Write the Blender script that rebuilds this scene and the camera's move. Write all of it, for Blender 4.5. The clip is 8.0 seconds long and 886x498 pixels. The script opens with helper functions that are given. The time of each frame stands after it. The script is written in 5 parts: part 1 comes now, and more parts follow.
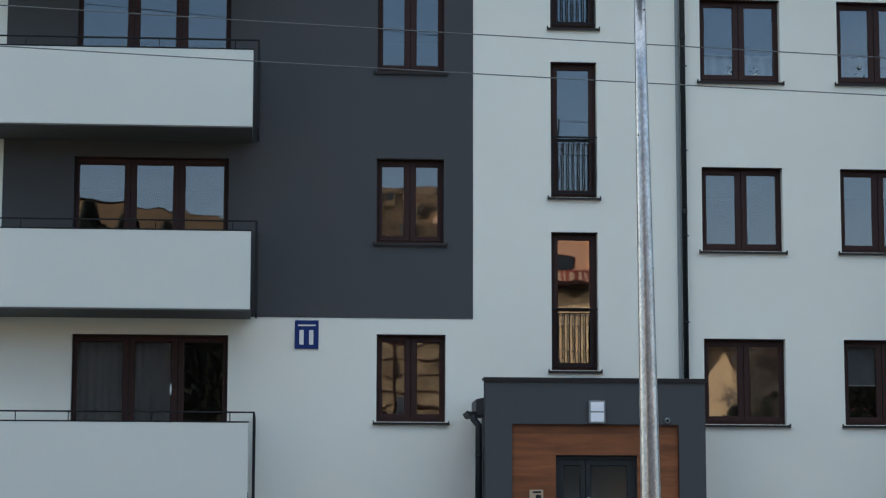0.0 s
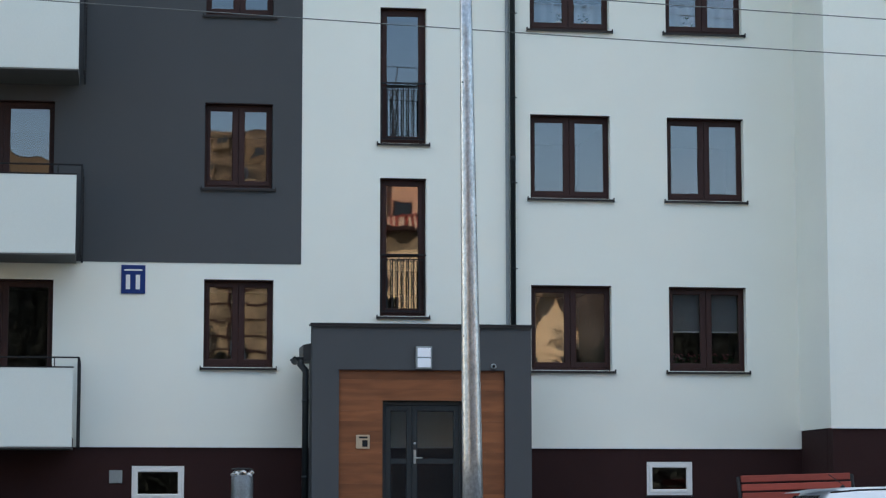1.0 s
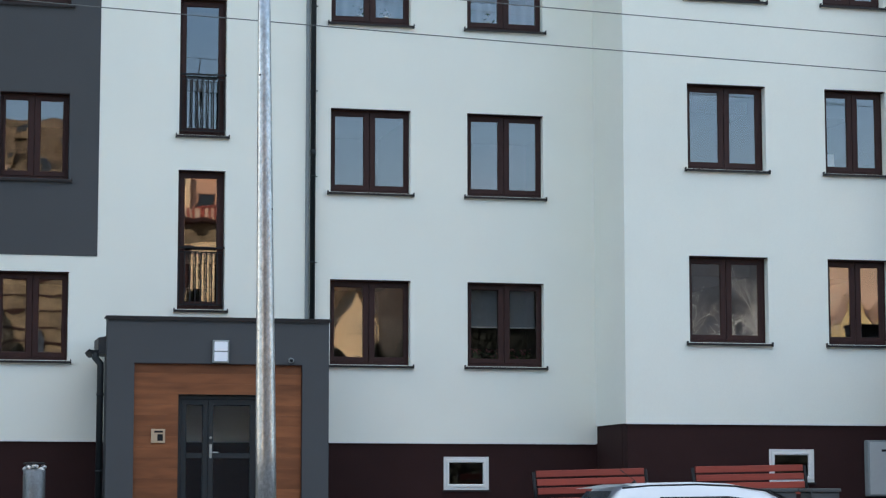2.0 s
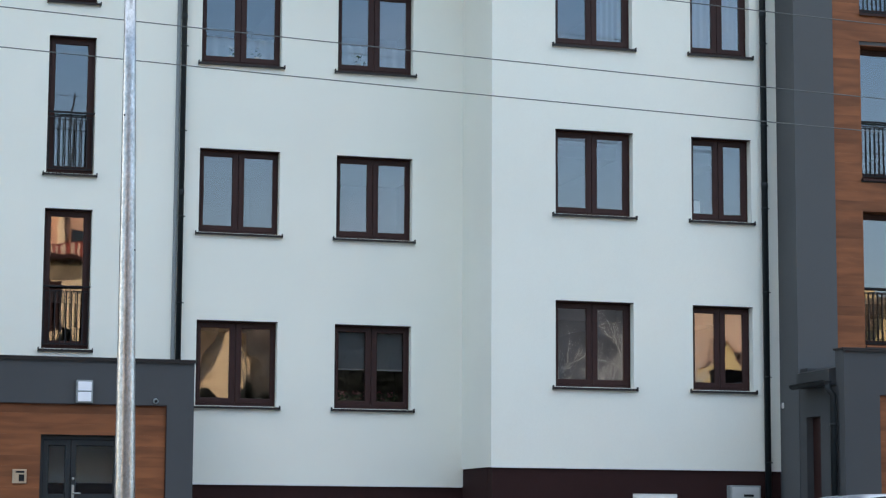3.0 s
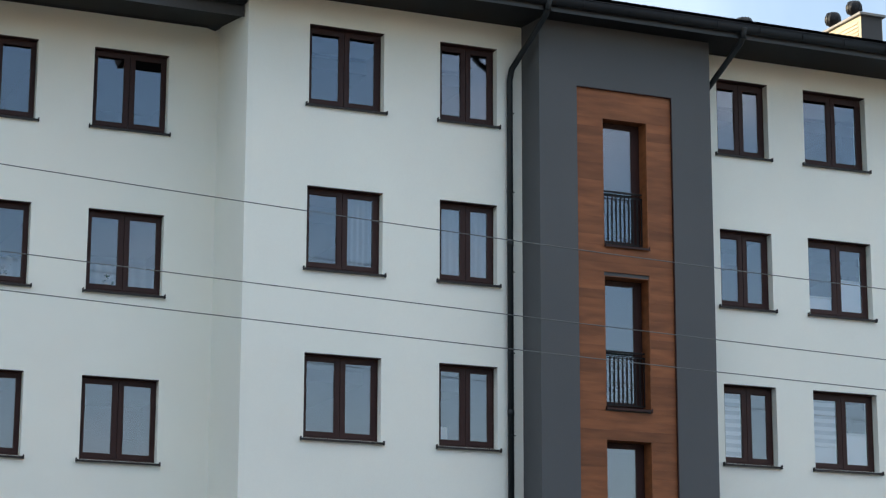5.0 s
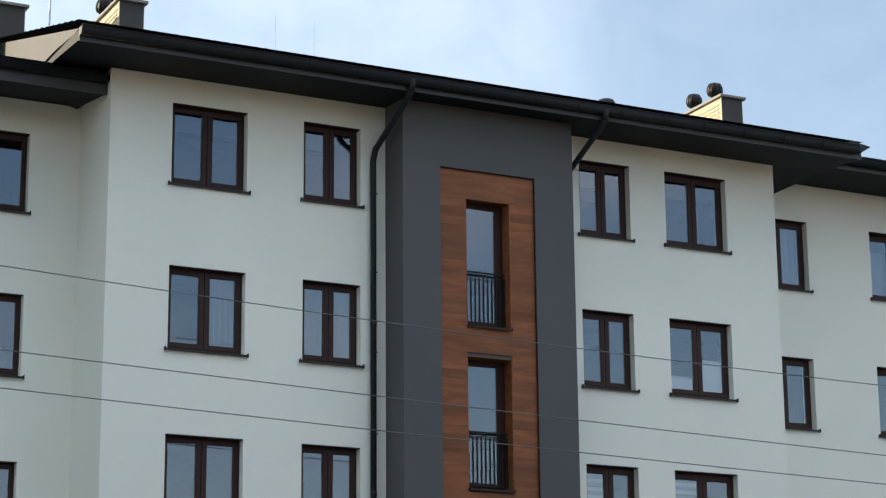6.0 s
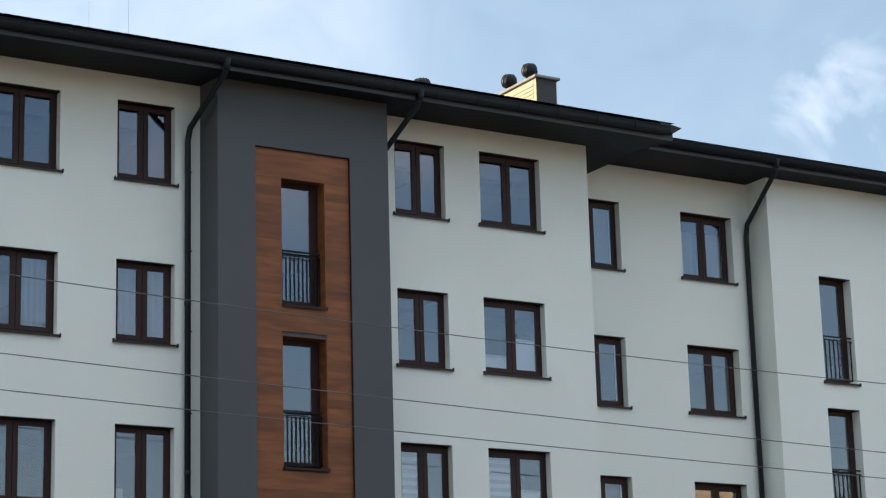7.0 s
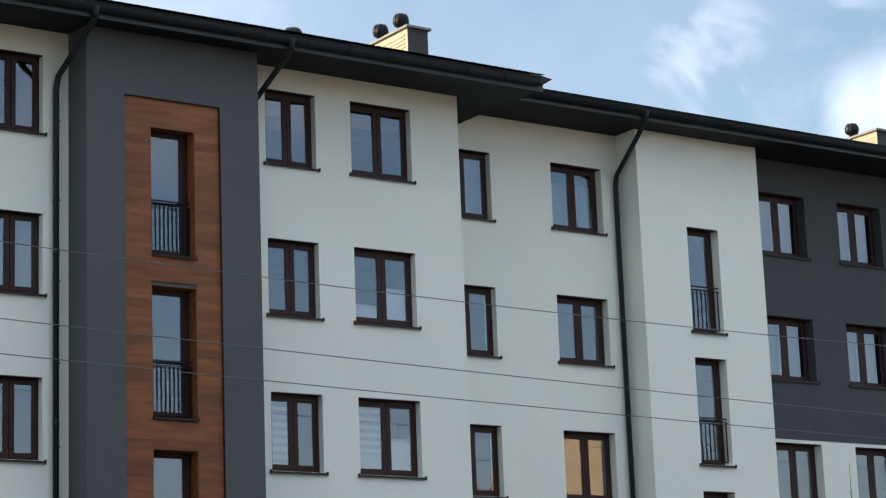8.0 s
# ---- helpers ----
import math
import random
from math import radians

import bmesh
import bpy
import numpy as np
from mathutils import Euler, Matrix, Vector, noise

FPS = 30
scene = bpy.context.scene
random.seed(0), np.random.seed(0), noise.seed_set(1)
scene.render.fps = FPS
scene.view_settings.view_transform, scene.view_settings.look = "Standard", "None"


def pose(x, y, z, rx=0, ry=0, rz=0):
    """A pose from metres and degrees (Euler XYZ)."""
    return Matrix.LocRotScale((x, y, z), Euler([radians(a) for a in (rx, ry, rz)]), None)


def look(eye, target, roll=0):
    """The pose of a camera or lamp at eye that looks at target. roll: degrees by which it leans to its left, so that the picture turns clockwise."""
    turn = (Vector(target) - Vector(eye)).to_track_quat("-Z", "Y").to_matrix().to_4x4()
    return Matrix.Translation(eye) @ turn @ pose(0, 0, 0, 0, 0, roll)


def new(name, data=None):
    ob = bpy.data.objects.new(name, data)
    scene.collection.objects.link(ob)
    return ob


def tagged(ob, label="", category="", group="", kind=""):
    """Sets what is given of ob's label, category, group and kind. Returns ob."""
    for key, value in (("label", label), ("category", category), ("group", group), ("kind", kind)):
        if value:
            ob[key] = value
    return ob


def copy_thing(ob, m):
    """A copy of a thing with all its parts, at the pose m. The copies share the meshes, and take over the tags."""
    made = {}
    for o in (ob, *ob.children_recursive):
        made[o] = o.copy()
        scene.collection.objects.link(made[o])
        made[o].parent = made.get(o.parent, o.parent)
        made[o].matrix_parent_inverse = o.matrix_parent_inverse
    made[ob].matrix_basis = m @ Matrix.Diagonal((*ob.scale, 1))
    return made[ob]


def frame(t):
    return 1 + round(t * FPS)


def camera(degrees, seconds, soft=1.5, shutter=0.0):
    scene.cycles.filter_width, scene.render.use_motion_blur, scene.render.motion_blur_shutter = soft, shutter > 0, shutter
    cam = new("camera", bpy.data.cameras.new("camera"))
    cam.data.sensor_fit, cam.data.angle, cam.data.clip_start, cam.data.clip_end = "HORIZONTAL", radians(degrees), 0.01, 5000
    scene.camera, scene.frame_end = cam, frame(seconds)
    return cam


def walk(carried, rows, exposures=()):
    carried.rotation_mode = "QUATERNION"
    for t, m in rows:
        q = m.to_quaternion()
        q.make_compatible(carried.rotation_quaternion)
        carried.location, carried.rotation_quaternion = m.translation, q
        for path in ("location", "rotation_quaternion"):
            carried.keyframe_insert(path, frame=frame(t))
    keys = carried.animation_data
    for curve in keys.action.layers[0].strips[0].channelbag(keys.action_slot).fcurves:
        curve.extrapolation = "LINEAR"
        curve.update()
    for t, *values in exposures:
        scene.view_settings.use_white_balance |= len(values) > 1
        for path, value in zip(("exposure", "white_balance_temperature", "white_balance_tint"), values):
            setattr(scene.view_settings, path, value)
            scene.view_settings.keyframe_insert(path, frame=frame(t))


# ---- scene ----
cam = camera(22.41, 8.0, soft=1.25)
PATH = [
    (0, (-1.639, -36.651, 0.195), (0.552, -7.022, 4.354), 0.12),
    (0.5, (-1.524, -36.655, 0.214), (1.767, -7.070, 3.940), 0.01),
    (1, (-1.410, -36.679, 0.220), (2.891, -7.187, 3.638), -0.04),
    (1.5, (-1.374, -36.646, 0.234), (4.296, -7.376, 3.573), -0.20),
    (1.7, (-1.332, -36.603, 0.236), (4.866, -7.435, 3.531), -0.13),
    (2.8, (-1.102, -36.690, 0.302), (6.975, -8.060, 3.952), 0.26),
    (3, (-1.078, -36.703, 0.308), (7.301, -8.154, 4.151), 0.31),
    (3.5, (-1.025, -36.762, 0.297), (8.080, -8.518, 4.698), 0.21),
    (4, (-1.091, -36.757, 0.343), (8.805, -8.890, 5.395), 0.08),
    (4.5, (-1.148, -36.677, 0.381), (9.452, -9.226, 6.221), 0.21),
    (5, (-1.244, -36.597, 0.396), (10.248, -9.719, 7.143), 0.17),
    (5.2, (-1.247, -36.568, 0.404), (10.601, -9.950, 7.554), 0.10),
    (6.3, (-1.155, -36.622, 0.556), (12.409, -10.994, 8.251), -0.93),
    (6.5, (-1.156, -36.637, 0.563), (12.898, -11.242, 8.150), -1.18),
    (7, (-1.160, -36.731, 0.562), (14.011, -11.912, 7.900), -1.59),
    (7.5, (-1.116, -36.784, 0.538), (14.852, -12.376, 7.559), -1.89),
    (8, (-1.138, -36.837, 0.537), (15.515, -12.782, 7.171), -2.21),
]
walk(cam, [(t, look(eye, target, roll)) for t, eye, target, roll in PATH],
     exposures=[(0.0, 0.80, 6140, 5), (1.0, 1.12, 6150, 5), (1.5, 1.19, 6160, 5), (1.7, 1.24, 6170, 5), (3.0, 1.35, 6190, 6), (4.0, 1.20, 6230, 6), (5.0, 1.01, 6390, 7), (6.3, 0.77, 6500, 7), (8.0, 0.76, 6450, 7)])

# ---- sky and sun ----
SUN_AZ, SUN_EL = radians(-47), radians(17)   # azimuth from +y towards +x
sun_way = Vector((math.sin(SUN_AZ) * math.cos(SUN_EL), math.cos(SUN_AZ) * math.cos(SUN_EL), math.sin(SUN_EL)))
world = bpy.data.worlds.new("sky")
scene.world = world
world.use_nodes = True
wn, wl = world.node_tree.nodes, world.node_tree.links
wn.clear()
w_out = wn.new("ShaderNodeOutputWorld")
w_bg = wn.new("ShaderNodeBackground")
w_bg.inputs["Strength"].default_value = 0.13
sky = wn.new("ShaderNodeTexSky")
sky.sky_type = "NISHITA"
sky.sun_disc = False
sky.sun_elevation = SUN_EL
sky.sun_rotation = SUN_AZ
sky.air_density, sky.dust_density, sky.ozone_density = 1.0, 1.5, 1.8
w_co = wn.new("ShaderNodeTexCoord")
w_map = wn.new("ShaderNodeMapping")
w_map.inputs["Scale"].default_value = (3.2, 3.2, 5.5)
w_map.inputs["Location"].default_value = (0.35, 0.1, 0.2)
w_noise = wn.new("ShaderNodeTexNoise")
w_noise.inputs["Scale"].default_value = 1.25
w_noise.inputs["Detail"].default_value = 6
w_noise.inputs["Roughness"].default_value = 0.5
w_ramp = wn.new("ShaderNodeMapRange")
w_ramp.interpolation_type = "SMOOTHSTEP"
w_ramp.inputs["From Min"].default_value = 0.47
w_ramp.inputs["From Max"].default_value = 0.72
w_ramp.inputs["To Max"].default_value = 0.85
w_mix = wn.new("ShaderNodeMixRGB")
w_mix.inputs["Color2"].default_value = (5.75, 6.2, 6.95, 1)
wl.new(w_co.outputs["Generated"], w_map.inputs["Vector"])
wl.new(w_map.outputs["Vector"], w_noise.inputs["Vector"])
wl.new(w_noise.outputs["Fac"], w_ramp.inputs["Value"])
# whiter sky added overhead, out of view, to light the walls from above
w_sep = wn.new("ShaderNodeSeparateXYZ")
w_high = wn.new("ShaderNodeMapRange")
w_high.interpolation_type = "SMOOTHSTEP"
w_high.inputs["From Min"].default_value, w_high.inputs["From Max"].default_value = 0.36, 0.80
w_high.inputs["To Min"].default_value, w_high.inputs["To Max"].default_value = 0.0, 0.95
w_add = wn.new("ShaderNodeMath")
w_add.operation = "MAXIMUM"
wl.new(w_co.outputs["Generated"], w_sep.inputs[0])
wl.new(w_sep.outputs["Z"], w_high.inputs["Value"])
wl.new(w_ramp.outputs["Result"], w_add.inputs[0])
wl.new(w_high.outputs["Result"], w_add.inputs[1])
# puffs of cloud over the far wing and a bright haze towards the sun
w_fine = wn.new("ShaderNodeTexNoise")
w_fine.inputs["Scale"].default_value, w_fine.inputs["Detail"].default_value, w_fine.inputs["Roughness"].default_value = 22.0, 4, 0.48
w_fine.inputs["Distortion"].default_value = 0.6
wl.new(w_co.outputs["Generated"], w_fine.inputs["Vector"])
w_low = wn.new("ShaderNodeMapRange")
w_low.interpolation_type = "SMOOTHSTEP"
w_low.inputs["From Min"].default_value, w_low.inputs["From Max"].default_value = 0.26, 0.05
w_low.inputs["To Min"].default_value, w_low.inputs["To Max"].default_value = 0.0, 0.36
w_haze = wn.new("ShaderNodeMath")
w_haze.operation = "MAXIMUM"
wl.new(w_sep.outputs["Z"], w_low.inputs["Value"])
wl.new(w_low.outputs["Result"], w_haze.inputs[0])
wl.new(w_add.outputs[0], w_haze.inputs[1])
w_total = w_haze.outputs[0]
for way, reach, low, high, top in (((0.639, 0.710, 0.297), 0.046, 0.30, 0.66, 0.66), ((0.697, 0.665, 0.268), 0.038, 0.15, 0.55, 0.86), ((0.690, 0.655, 0.312), 0.050, 0.34, 0.70, 0.48),
                                   ((0.668, 0.694, 0.258), 0.055, 0.22, 0.72, 0.52), ((0.56, 0.775, 0.285), 0.30, -0.6, 0.9, 0.22), ((0.39, 0.855, 0.335), 0.20, -0.6, 0.9, 0.50), ((0.22, 0.91, 0.35), 0.20, -0.6, 0.9, 0.48)):
    w_dist = wn.new("ShaderNodeVectorMath")
    w_dist.operation = "DISTANCE"
    w_dist.inputs[1].default_value = way
    w_near = wn.new("ShaderNodeMapRange")
    w_near.interpolation_type = "SMOOTHSTEP"
    w_near.inputs["From Min"].default_value, w_near.inputs["From Max"].default_value = reach, reach * 0.25
    w_near.inputs["To Min"].default_value, w_near.inputs["To Max"].default_value = 0.0, top
    w_puff = wn.new("ShaderNodeMapRange")
    w_puff.interpolation_type = "SMOOTHSTEP"
    w_puff.inputs["From Min"].default_value, w_puff.inputs["From Max"].default_value = low, high
    w_both = wn.new("ShaderNodeMath")
    w_both.operation = "MULTIPLY"
    w_max = wn.new("ShaderNodeMath")
    w_max.operation = "MAXIMUM"
    wl.new(w_co.outputs["Generated"], w_dist.inputs[0])
    wl.new(w_dist.outputs["Value"], w_near.inputs["Value"])
    wl.new(w_fine.outputs["Fac"], w_puff.inputs["Value"])
    wl.new(w_near.outputs["Result"], w_both.inputs[0])
    wl.new(w_puff.outputs["Result"], w_both.inputs[1])
    wl.new(w_total, w_max.inputs[0])
    wl.new(w_both.outputs[0], w_max.inputs[1])
    w_total = w_max.outputs[0]
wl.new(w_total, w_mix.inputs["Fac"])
wl.new(sky.outputs["Color"], w_mix.inputs["Color1"])
wl.new(w_mix.outputs["Color"], w_bg.inputs["Color"])
wl.new(w_bg.outputs["Background"], w_out.inputs["Surface"])
sun = new("sun", bpy.data.lights.new("sun", "SUN"))
sun.data.energy, sun.data.angle, sun.data.color = 5.0, radians(0.5), (1.0, 0.84, 0.62)
sun.matrix_basis = look(sun_way * 60, (0, 0, 0))


# ---- materials ----
def material(name, colour, rough=0.7, metal=0.0, grain=0.0, grain_size=60.0, stain=0.0, stain_size=0.6,
             bump=0.0, bump_size=200.0, per_piece=0.0, specular=0.5, coat=0.0, stretch=(1, 1, 1)):
    """A procedural surface: fine grain, broad stains, relief, and a tone of its own for each piece."""
    m = bpy.data.materials.new(name)
    m.use_nodes = True
    n, l = m.node_tree.nodes, m.node_tree.links
    b = n["Principled BSDF"]
    b.inputs["Roughness"].default_value = rough
    b.inputs["Metallic"].default_value = metal
    b.inputs["Specular IOR Level"].default_value = specular
    b.inputs["Coat Weight"].default_value = coat
    co = n.new("ShaderNodeNewGeometry")
    mp = n.new("ShaderNodeMapping")
    mp.inputs["Scale"].default_value = stretch
    l.new(co.outputs["Position"], mp.inputs["Vector"])
    tone = None

    def times(a, sock_b):
        if a is None:
            return sock_b
        k = n.new("ShaderNodeMath")
        k.operation = "MULTIPLY"
        l.new(a, k.inputs[0])
        l.new(sock_b, k.inputs[1])
        return k.outputs[0]

    for amount, size, detail in ((grain, grain_size, 3), (stain, stain_size, 5)):
        if amount:
            t = n.new("ShaderNodeTexNoise")
            t.inputs["Scale"].default_value = size
            t.inputs["Detail"].default_value = detail
            t.inputs["Roughness"].default_value = 0.6
            l.new(mp.outputs["Vector"], t.inputs["Vector"])
            r = n.new("ShaderNodeMapRange")
            r.inputs["From Min"].default_value, r.inputs["From Max"].default_value = 0.25, 0.75
            r.inputs["To Min"].default_value, r.inputs["To Max"].default_value = 1 - amount, 1 + amount * 0.6
            l.new(t.outputs["Fac"], r.inputs["Value"])
            tone = times(tone, r.outputs["Result"])
    if per_piece:
        o = n.new("ShaderNodeObjectInfo")
        r = n.new("ShaderNodeMapRange")
        r.inputs["To Min"].default_value, r.inputs["To Max"].default_value = 1 - per_piece, 1 + per_piece
        l.new(o.outputs["Random"], r.inputs["Value"])
        tone = times(tone, r.outputs["Result"])
    if tone is None:
        b.inputs["Base Color"].default_value = (*colour, 1)
    else:
        s = n.new("ShaderNodeVectorMath")
        s.operation = "SCALE"
        s.inputs[0].default_value = colour
        l.new(tone, s.inputs["Scale"])
        l.new(s.outputs["Vector"], b.inputs["Base Color"])
    if bump:
        t = n.new("ShaderNodeTexNoise")
        t.inputs["Scale"].default_value = bump_size
        t.inputs["Detail"].default_value = 3
        l.new(mp.outputs["Vector"], t.inputs["Vector"])
        k = n.new("ShaderNodeBump")
        k.inputs["Strength"].default_value = bump
        k.inputs["Distance"].default_value = 0.01
        l.new(t.outputs["Fac"], k.inputs["Height"])
        l.new(k.outputs["Normal"], b.inputs["Normal"])
    return m


def wood_material(name, light, dark, rough=0.55):
    """Boards with long grain along x, knots and a tone of its own for each board."""
    m = material(name, light, rough, bump=0.05, bump_size=14, stretch=(0.6, 4, 5), specular=0.3)
    n, l = m.node_tree.nodes, m.node_tree.links
    b = n["Principled BSDF"]
    co = n.new("ShaderNodeNewGeometry")
    info = n.new("ShaderNodeObjectInfo")
    shift = n.new("ShaderNodeVectorMath")
    shift.operation = "MULTIPLY_ADD"
    shift.inputs[1].default_value = (1, 1, 1)
    cm = n.new("ShaderNodeCombineXYZ")
    mul = n.new("ShaderNodeMath")
    mul.operation = "MULTIPLY"
    mul.inputs[1].default_value = 37
    l.new(info.outputs["Random"], mul.inputs[0])
    l.new(mul.outputs[0], cm.inputs["X"])
    l.new(co.outputs["Position"], shift.inputs[0])
    l.new(cm.outputs["Vector"], shift.inputs[2])
    mp = n.new("ShaderNodeMapping")
    mp.inputs["Scale"].default_value = (0.9, 2.5, 5.5)
    l.new(shift.outputs["Vector"], mp.inputs["Vector"])
    t = n.new("ShaderNodeTexNoise")
    t.inputs["Scale"].default_value, t.inputs["Detail"].default_value, t.inputs["Distortion"].default_value = 1.5, 2.5, 0.3
    l.new(mp.outputs["Vector"], t.inputs["Vector"])
    ramp = n.new("ShaderNodeValToRGB")
    ramp.color_ramp.elements[0].position, ramp.color_ramp.elements[0].color = 0.27, (*dark, 1)
    ramp.color_ramp.elements[1].position, ramp.color_ramp.elements[1].color = 0.74, (*light, 1)
    l.new(t.outputs["Fac"], ramp.inputs["Fac"])
    r = n.new("ShaderNodeMapRange")
    r.inputs["To Min"].default_value, r.inputs["To Max"].default_value = 0.76, 1.15
    l.new(info.outputs["Random"], r.inputs["Value"])
    s = n.new("ShaderNodeVectorMath")
    s.operation = "SCALE"
    l.new(ramp.outputs["Color"], s.inputs[0])
    l.new(r.outputs["Result"], s.inputs["Scale"])
    l.new(s.outputs["Vector"], b.inputs["Base Color"])
    return m


def glass_material(name, ior=2.35, wave=0.0055, rough=0.01):
    """Window glass: clear, with the joint gloss of its panes and a slight waviness."""
    m = bpy.data.materials.new(name)
    m.use_nodes = True
    n, l = m.node_tree.nodes, m.node_tree.links
    n.clear()
    out = n.new("ShaderNodeOutputMaterial")
    clear = n.new("ShaderNodeBsdfTransparent")
    clear.inputs["Color"].default_value = (0.96, 0.97, 0.98, 1)
    gloss = n.new("ShaderNodeBsdfGlossy")
    gloss.inputs["Roughness"].default_value = rough
    gloss.inputs["Color"].default_value = (0.93, 0.93, 1, 1)
    co = n.new("ShaderNodeNewGeometry")
    t = n.new("ShaderNodeTexNoise")
    t.inputs["Scale"].default_value, t.inputs["Detail"].default_value = 3.6, 0.0
    l.new(co.outputs["Position"], t.inputs["Vector"])
    k = n.new("ShaderNodeBump")
    k.inputs["Strength"].default_value = wave
    k.inputs["Distance"].default_value = 0.1
    l.new(t.outputs["Fac"], k.inputs["Height"])
    l.new(k.outputs["Normal"], gloss.inputs["Normal"])
    f = n.new("ShaderNodeFresnel")
    f.inputs["IOR"].default_value = ior
    mix = n.new("ShaderNodeMixShader")
    l.new(f.outputs["Fac"], mix.inputs["Fac"])
    l.new(clear.outputs[0], mix.inputs[1])
    l.new(gloss.outputs[0], mix.inputs[2])
    l.new(mix.outputs[0], out.inputs["Surface"])
    return m


def clear_material(name):
    m = bpy.data.materials.new(name)
    m.use_nodes = True
    n, l = m.node_tree.nodes, m.node_tree.links
    n.clear()
    out = n.new("ShaderNodeOutputMaterial")
    c = n.new("ShaderNodeBsdfTransparent")
    l.new(c.outputs[0], out.inputs["Surface"])
    return m


WHITE = material("white_render", (0.856, 0.866, 0.798), 0.9, grain=0.05, grain_size=90, stain=0.035, stain_size=0.45, bump=0.25, bump_size=260, specular=0.2)
GREY = material("anthracite_render", (0.081, 0.084, 0.090), 0.9, grain=0.10, grain_size=90, stain=0.06, stain_size=0.5, bump=0.25, bump_size=260, specular=0.2)
# the same anthracite, paler; the tower's stronger light is put into the colour
GREY_LIT = material("anthracite_render_lit", (0.108, 0.112, 0.118), 0.9, grain=0.10, grain_size=90, stain=0.06, stain_size=0.5, bump=0.25, bump_size=260, specular=0.2)
PLINTH = material("maroon_mosaic_render", (0.034, 0.014, 0.014), 0.8, grain=0.35, grain_size=160, stain=0.12, stain_size=1.2, bump=0.4, bump_size=300, specular=0.2)
BROWN = material("mahogany_frame", (0.037, 0.0150, 0.0133), 0.5, specular=0.25, grain=0.25, grain_size=40, stretch=(1, 1, 0.12), bump=0.05, bump_size=80)
SILL = material("dark_sill_metal", (0.028, 0.024, 0.024), 0.5, specular=0.25, grain=0.1, grain_size=30)
BLACK = material("black_steel", (0.012, 0.012, 0.014), 0.5, specular=0.25, grain=0.12, grain_size=40)
PIPE = material("downpipe_metal", (0.011, 0.015, 0.018), 0.45, specular=0.35, grain=0.15, grain_size=12, stretch=(1, 1, 0.2))
SLAB = material("grey_slab_paint", (0.115, 0.112, 0.106), 0.85, grain=0.1, grain_size=30, stain=0.1, stain_size=1.0)
PLAIN_GREY = material("plain_grey", (0.25, 0.275, 0.285), 0.5, grain=0.08, grain_size=20)
ROOF = material("black_roof_tile", (0.028, 0.030, 0.036), 0.6, specular=0.2, grain=0.2, grain_size=30, stain=0.2, stain_size=1.5)
SOFFIT = material("dark_soffit_board", (0.014, 0.014, 0.0155), 0.7, specular=0.2, grain=0.12, grain_size=20, stretch=(0.2, 4, 1))
GUTTER = material("black_gutter_metal", (0.010, 0.0112, 0.0135), 0.55, specular=0.2, grain=0.15, grain_size=12)
FASCIA = material("fascia_metal", (0.035, 0.036, 0.039), 0.5, grain=0.1, grain_size=15)
PANEL = material("light_parapet_panel", (0.67, 0.70, 0.665), 0.75, grain=0.03, grain_size=60, stain=0.03, stain_size=0.7, bump=0.1, bump_size=200, specular=0.25)
CONCRETE = material("grey_concrete", (0.26, 0.255, 0.25), 0.9, grain=0.12, grain_size=50, stain=0.15, stain_size=1.0, bump=0.2, bump_size=120)
GALV = material("galvanised_steel", (0.51, 0.52, 0.54), 0.28, metal=0.82, grain=0.38, grain_size=16, stain=0.25, stain_size=2.2, stretch=(2, 2, 1.2), bump=0.35, bump_size=11)
WHITE_PVC = material("white_plastic", (0.78, 0.78, 0.77), 0.4, grain=0.03, grain_size=30)
DOOR_GREY = material("anthracite_door_metal", (0.012, 0.015, 0.018), 0.5, grain=0.08, grain_size=30)
GLASS = glass_material("window_glass")
# weak, blurred gloss keeps the door panes evenly dark
DOOR_GLASS = glass_material("rough_door_glass", 1.42, 0.0, 0.35)
CLEAR = clear_material("inner_glass_face")
# inner paint kept near black; the rooms' gloom is in this colour
ROOM = material("unlit_room_paint", (0.085, 0.08, 0.075), 0.9, grain=0.05, grain_size=20, stain=0.1, stain_size=0.7)
WOOD = wood_material("facade_wood", (0.286, 0.105, 0.041), (0.162, 0.057, 0.022))
LINEN = material("white_curtain", (0.86, 0.86, 0.86), 0.9, grain=0.05, grain_size=60)
GROUND = material("winter_grass", (0.105, 0.105, 0.075), 0.95, grain=0.4, grain_size=25, stain=0.3, stain_size=0.5, bump=0.6, bump_size=60)
PAVING = material("grey_paving", (0.13, 0.132, 0.135), 0.9, grain=0.12, grain_size=40, stain=0.2, stain_size=0.8, bump=0.3, bump_size=90)
ASPHALT = material("worn_asphalt", (0.10, 0.10, 0.10), 0.9, grain=0.3, grain_size=120, stain=0.2, stain_size=0.4, bump=0.4, bump_size=200)


# ---- mesh helpers ----
def box(bm, x0, x1, y0, y1, z0, z1, bevel=0.0):
    v = [bm.verts.new(p) for p in ((x0, y0, z0), (x1, y0, z0), (x1, y1, z0), (x0, y1, z0), (x0, y0, z1), (x1, y0, z1), (x1, y1, z1), (x0, y1, z1))]
    fs = [bm.faces.new([v[i] for i in q]) for q in ((0, 3, 2, 1), (4, 5, 6, 7), (0, 1, 5, 4), (1, 2, 6, 5), (2, 3, 7, 6), (3, 0, 4, 7))]
    if bevel:
        es = list({e for f in fs for e in f.edges})
        bmesh.ops.bevel(bm, geom=es, offset=bevel, segments=1, affect="EDGES", profile=0.5)
    return fs


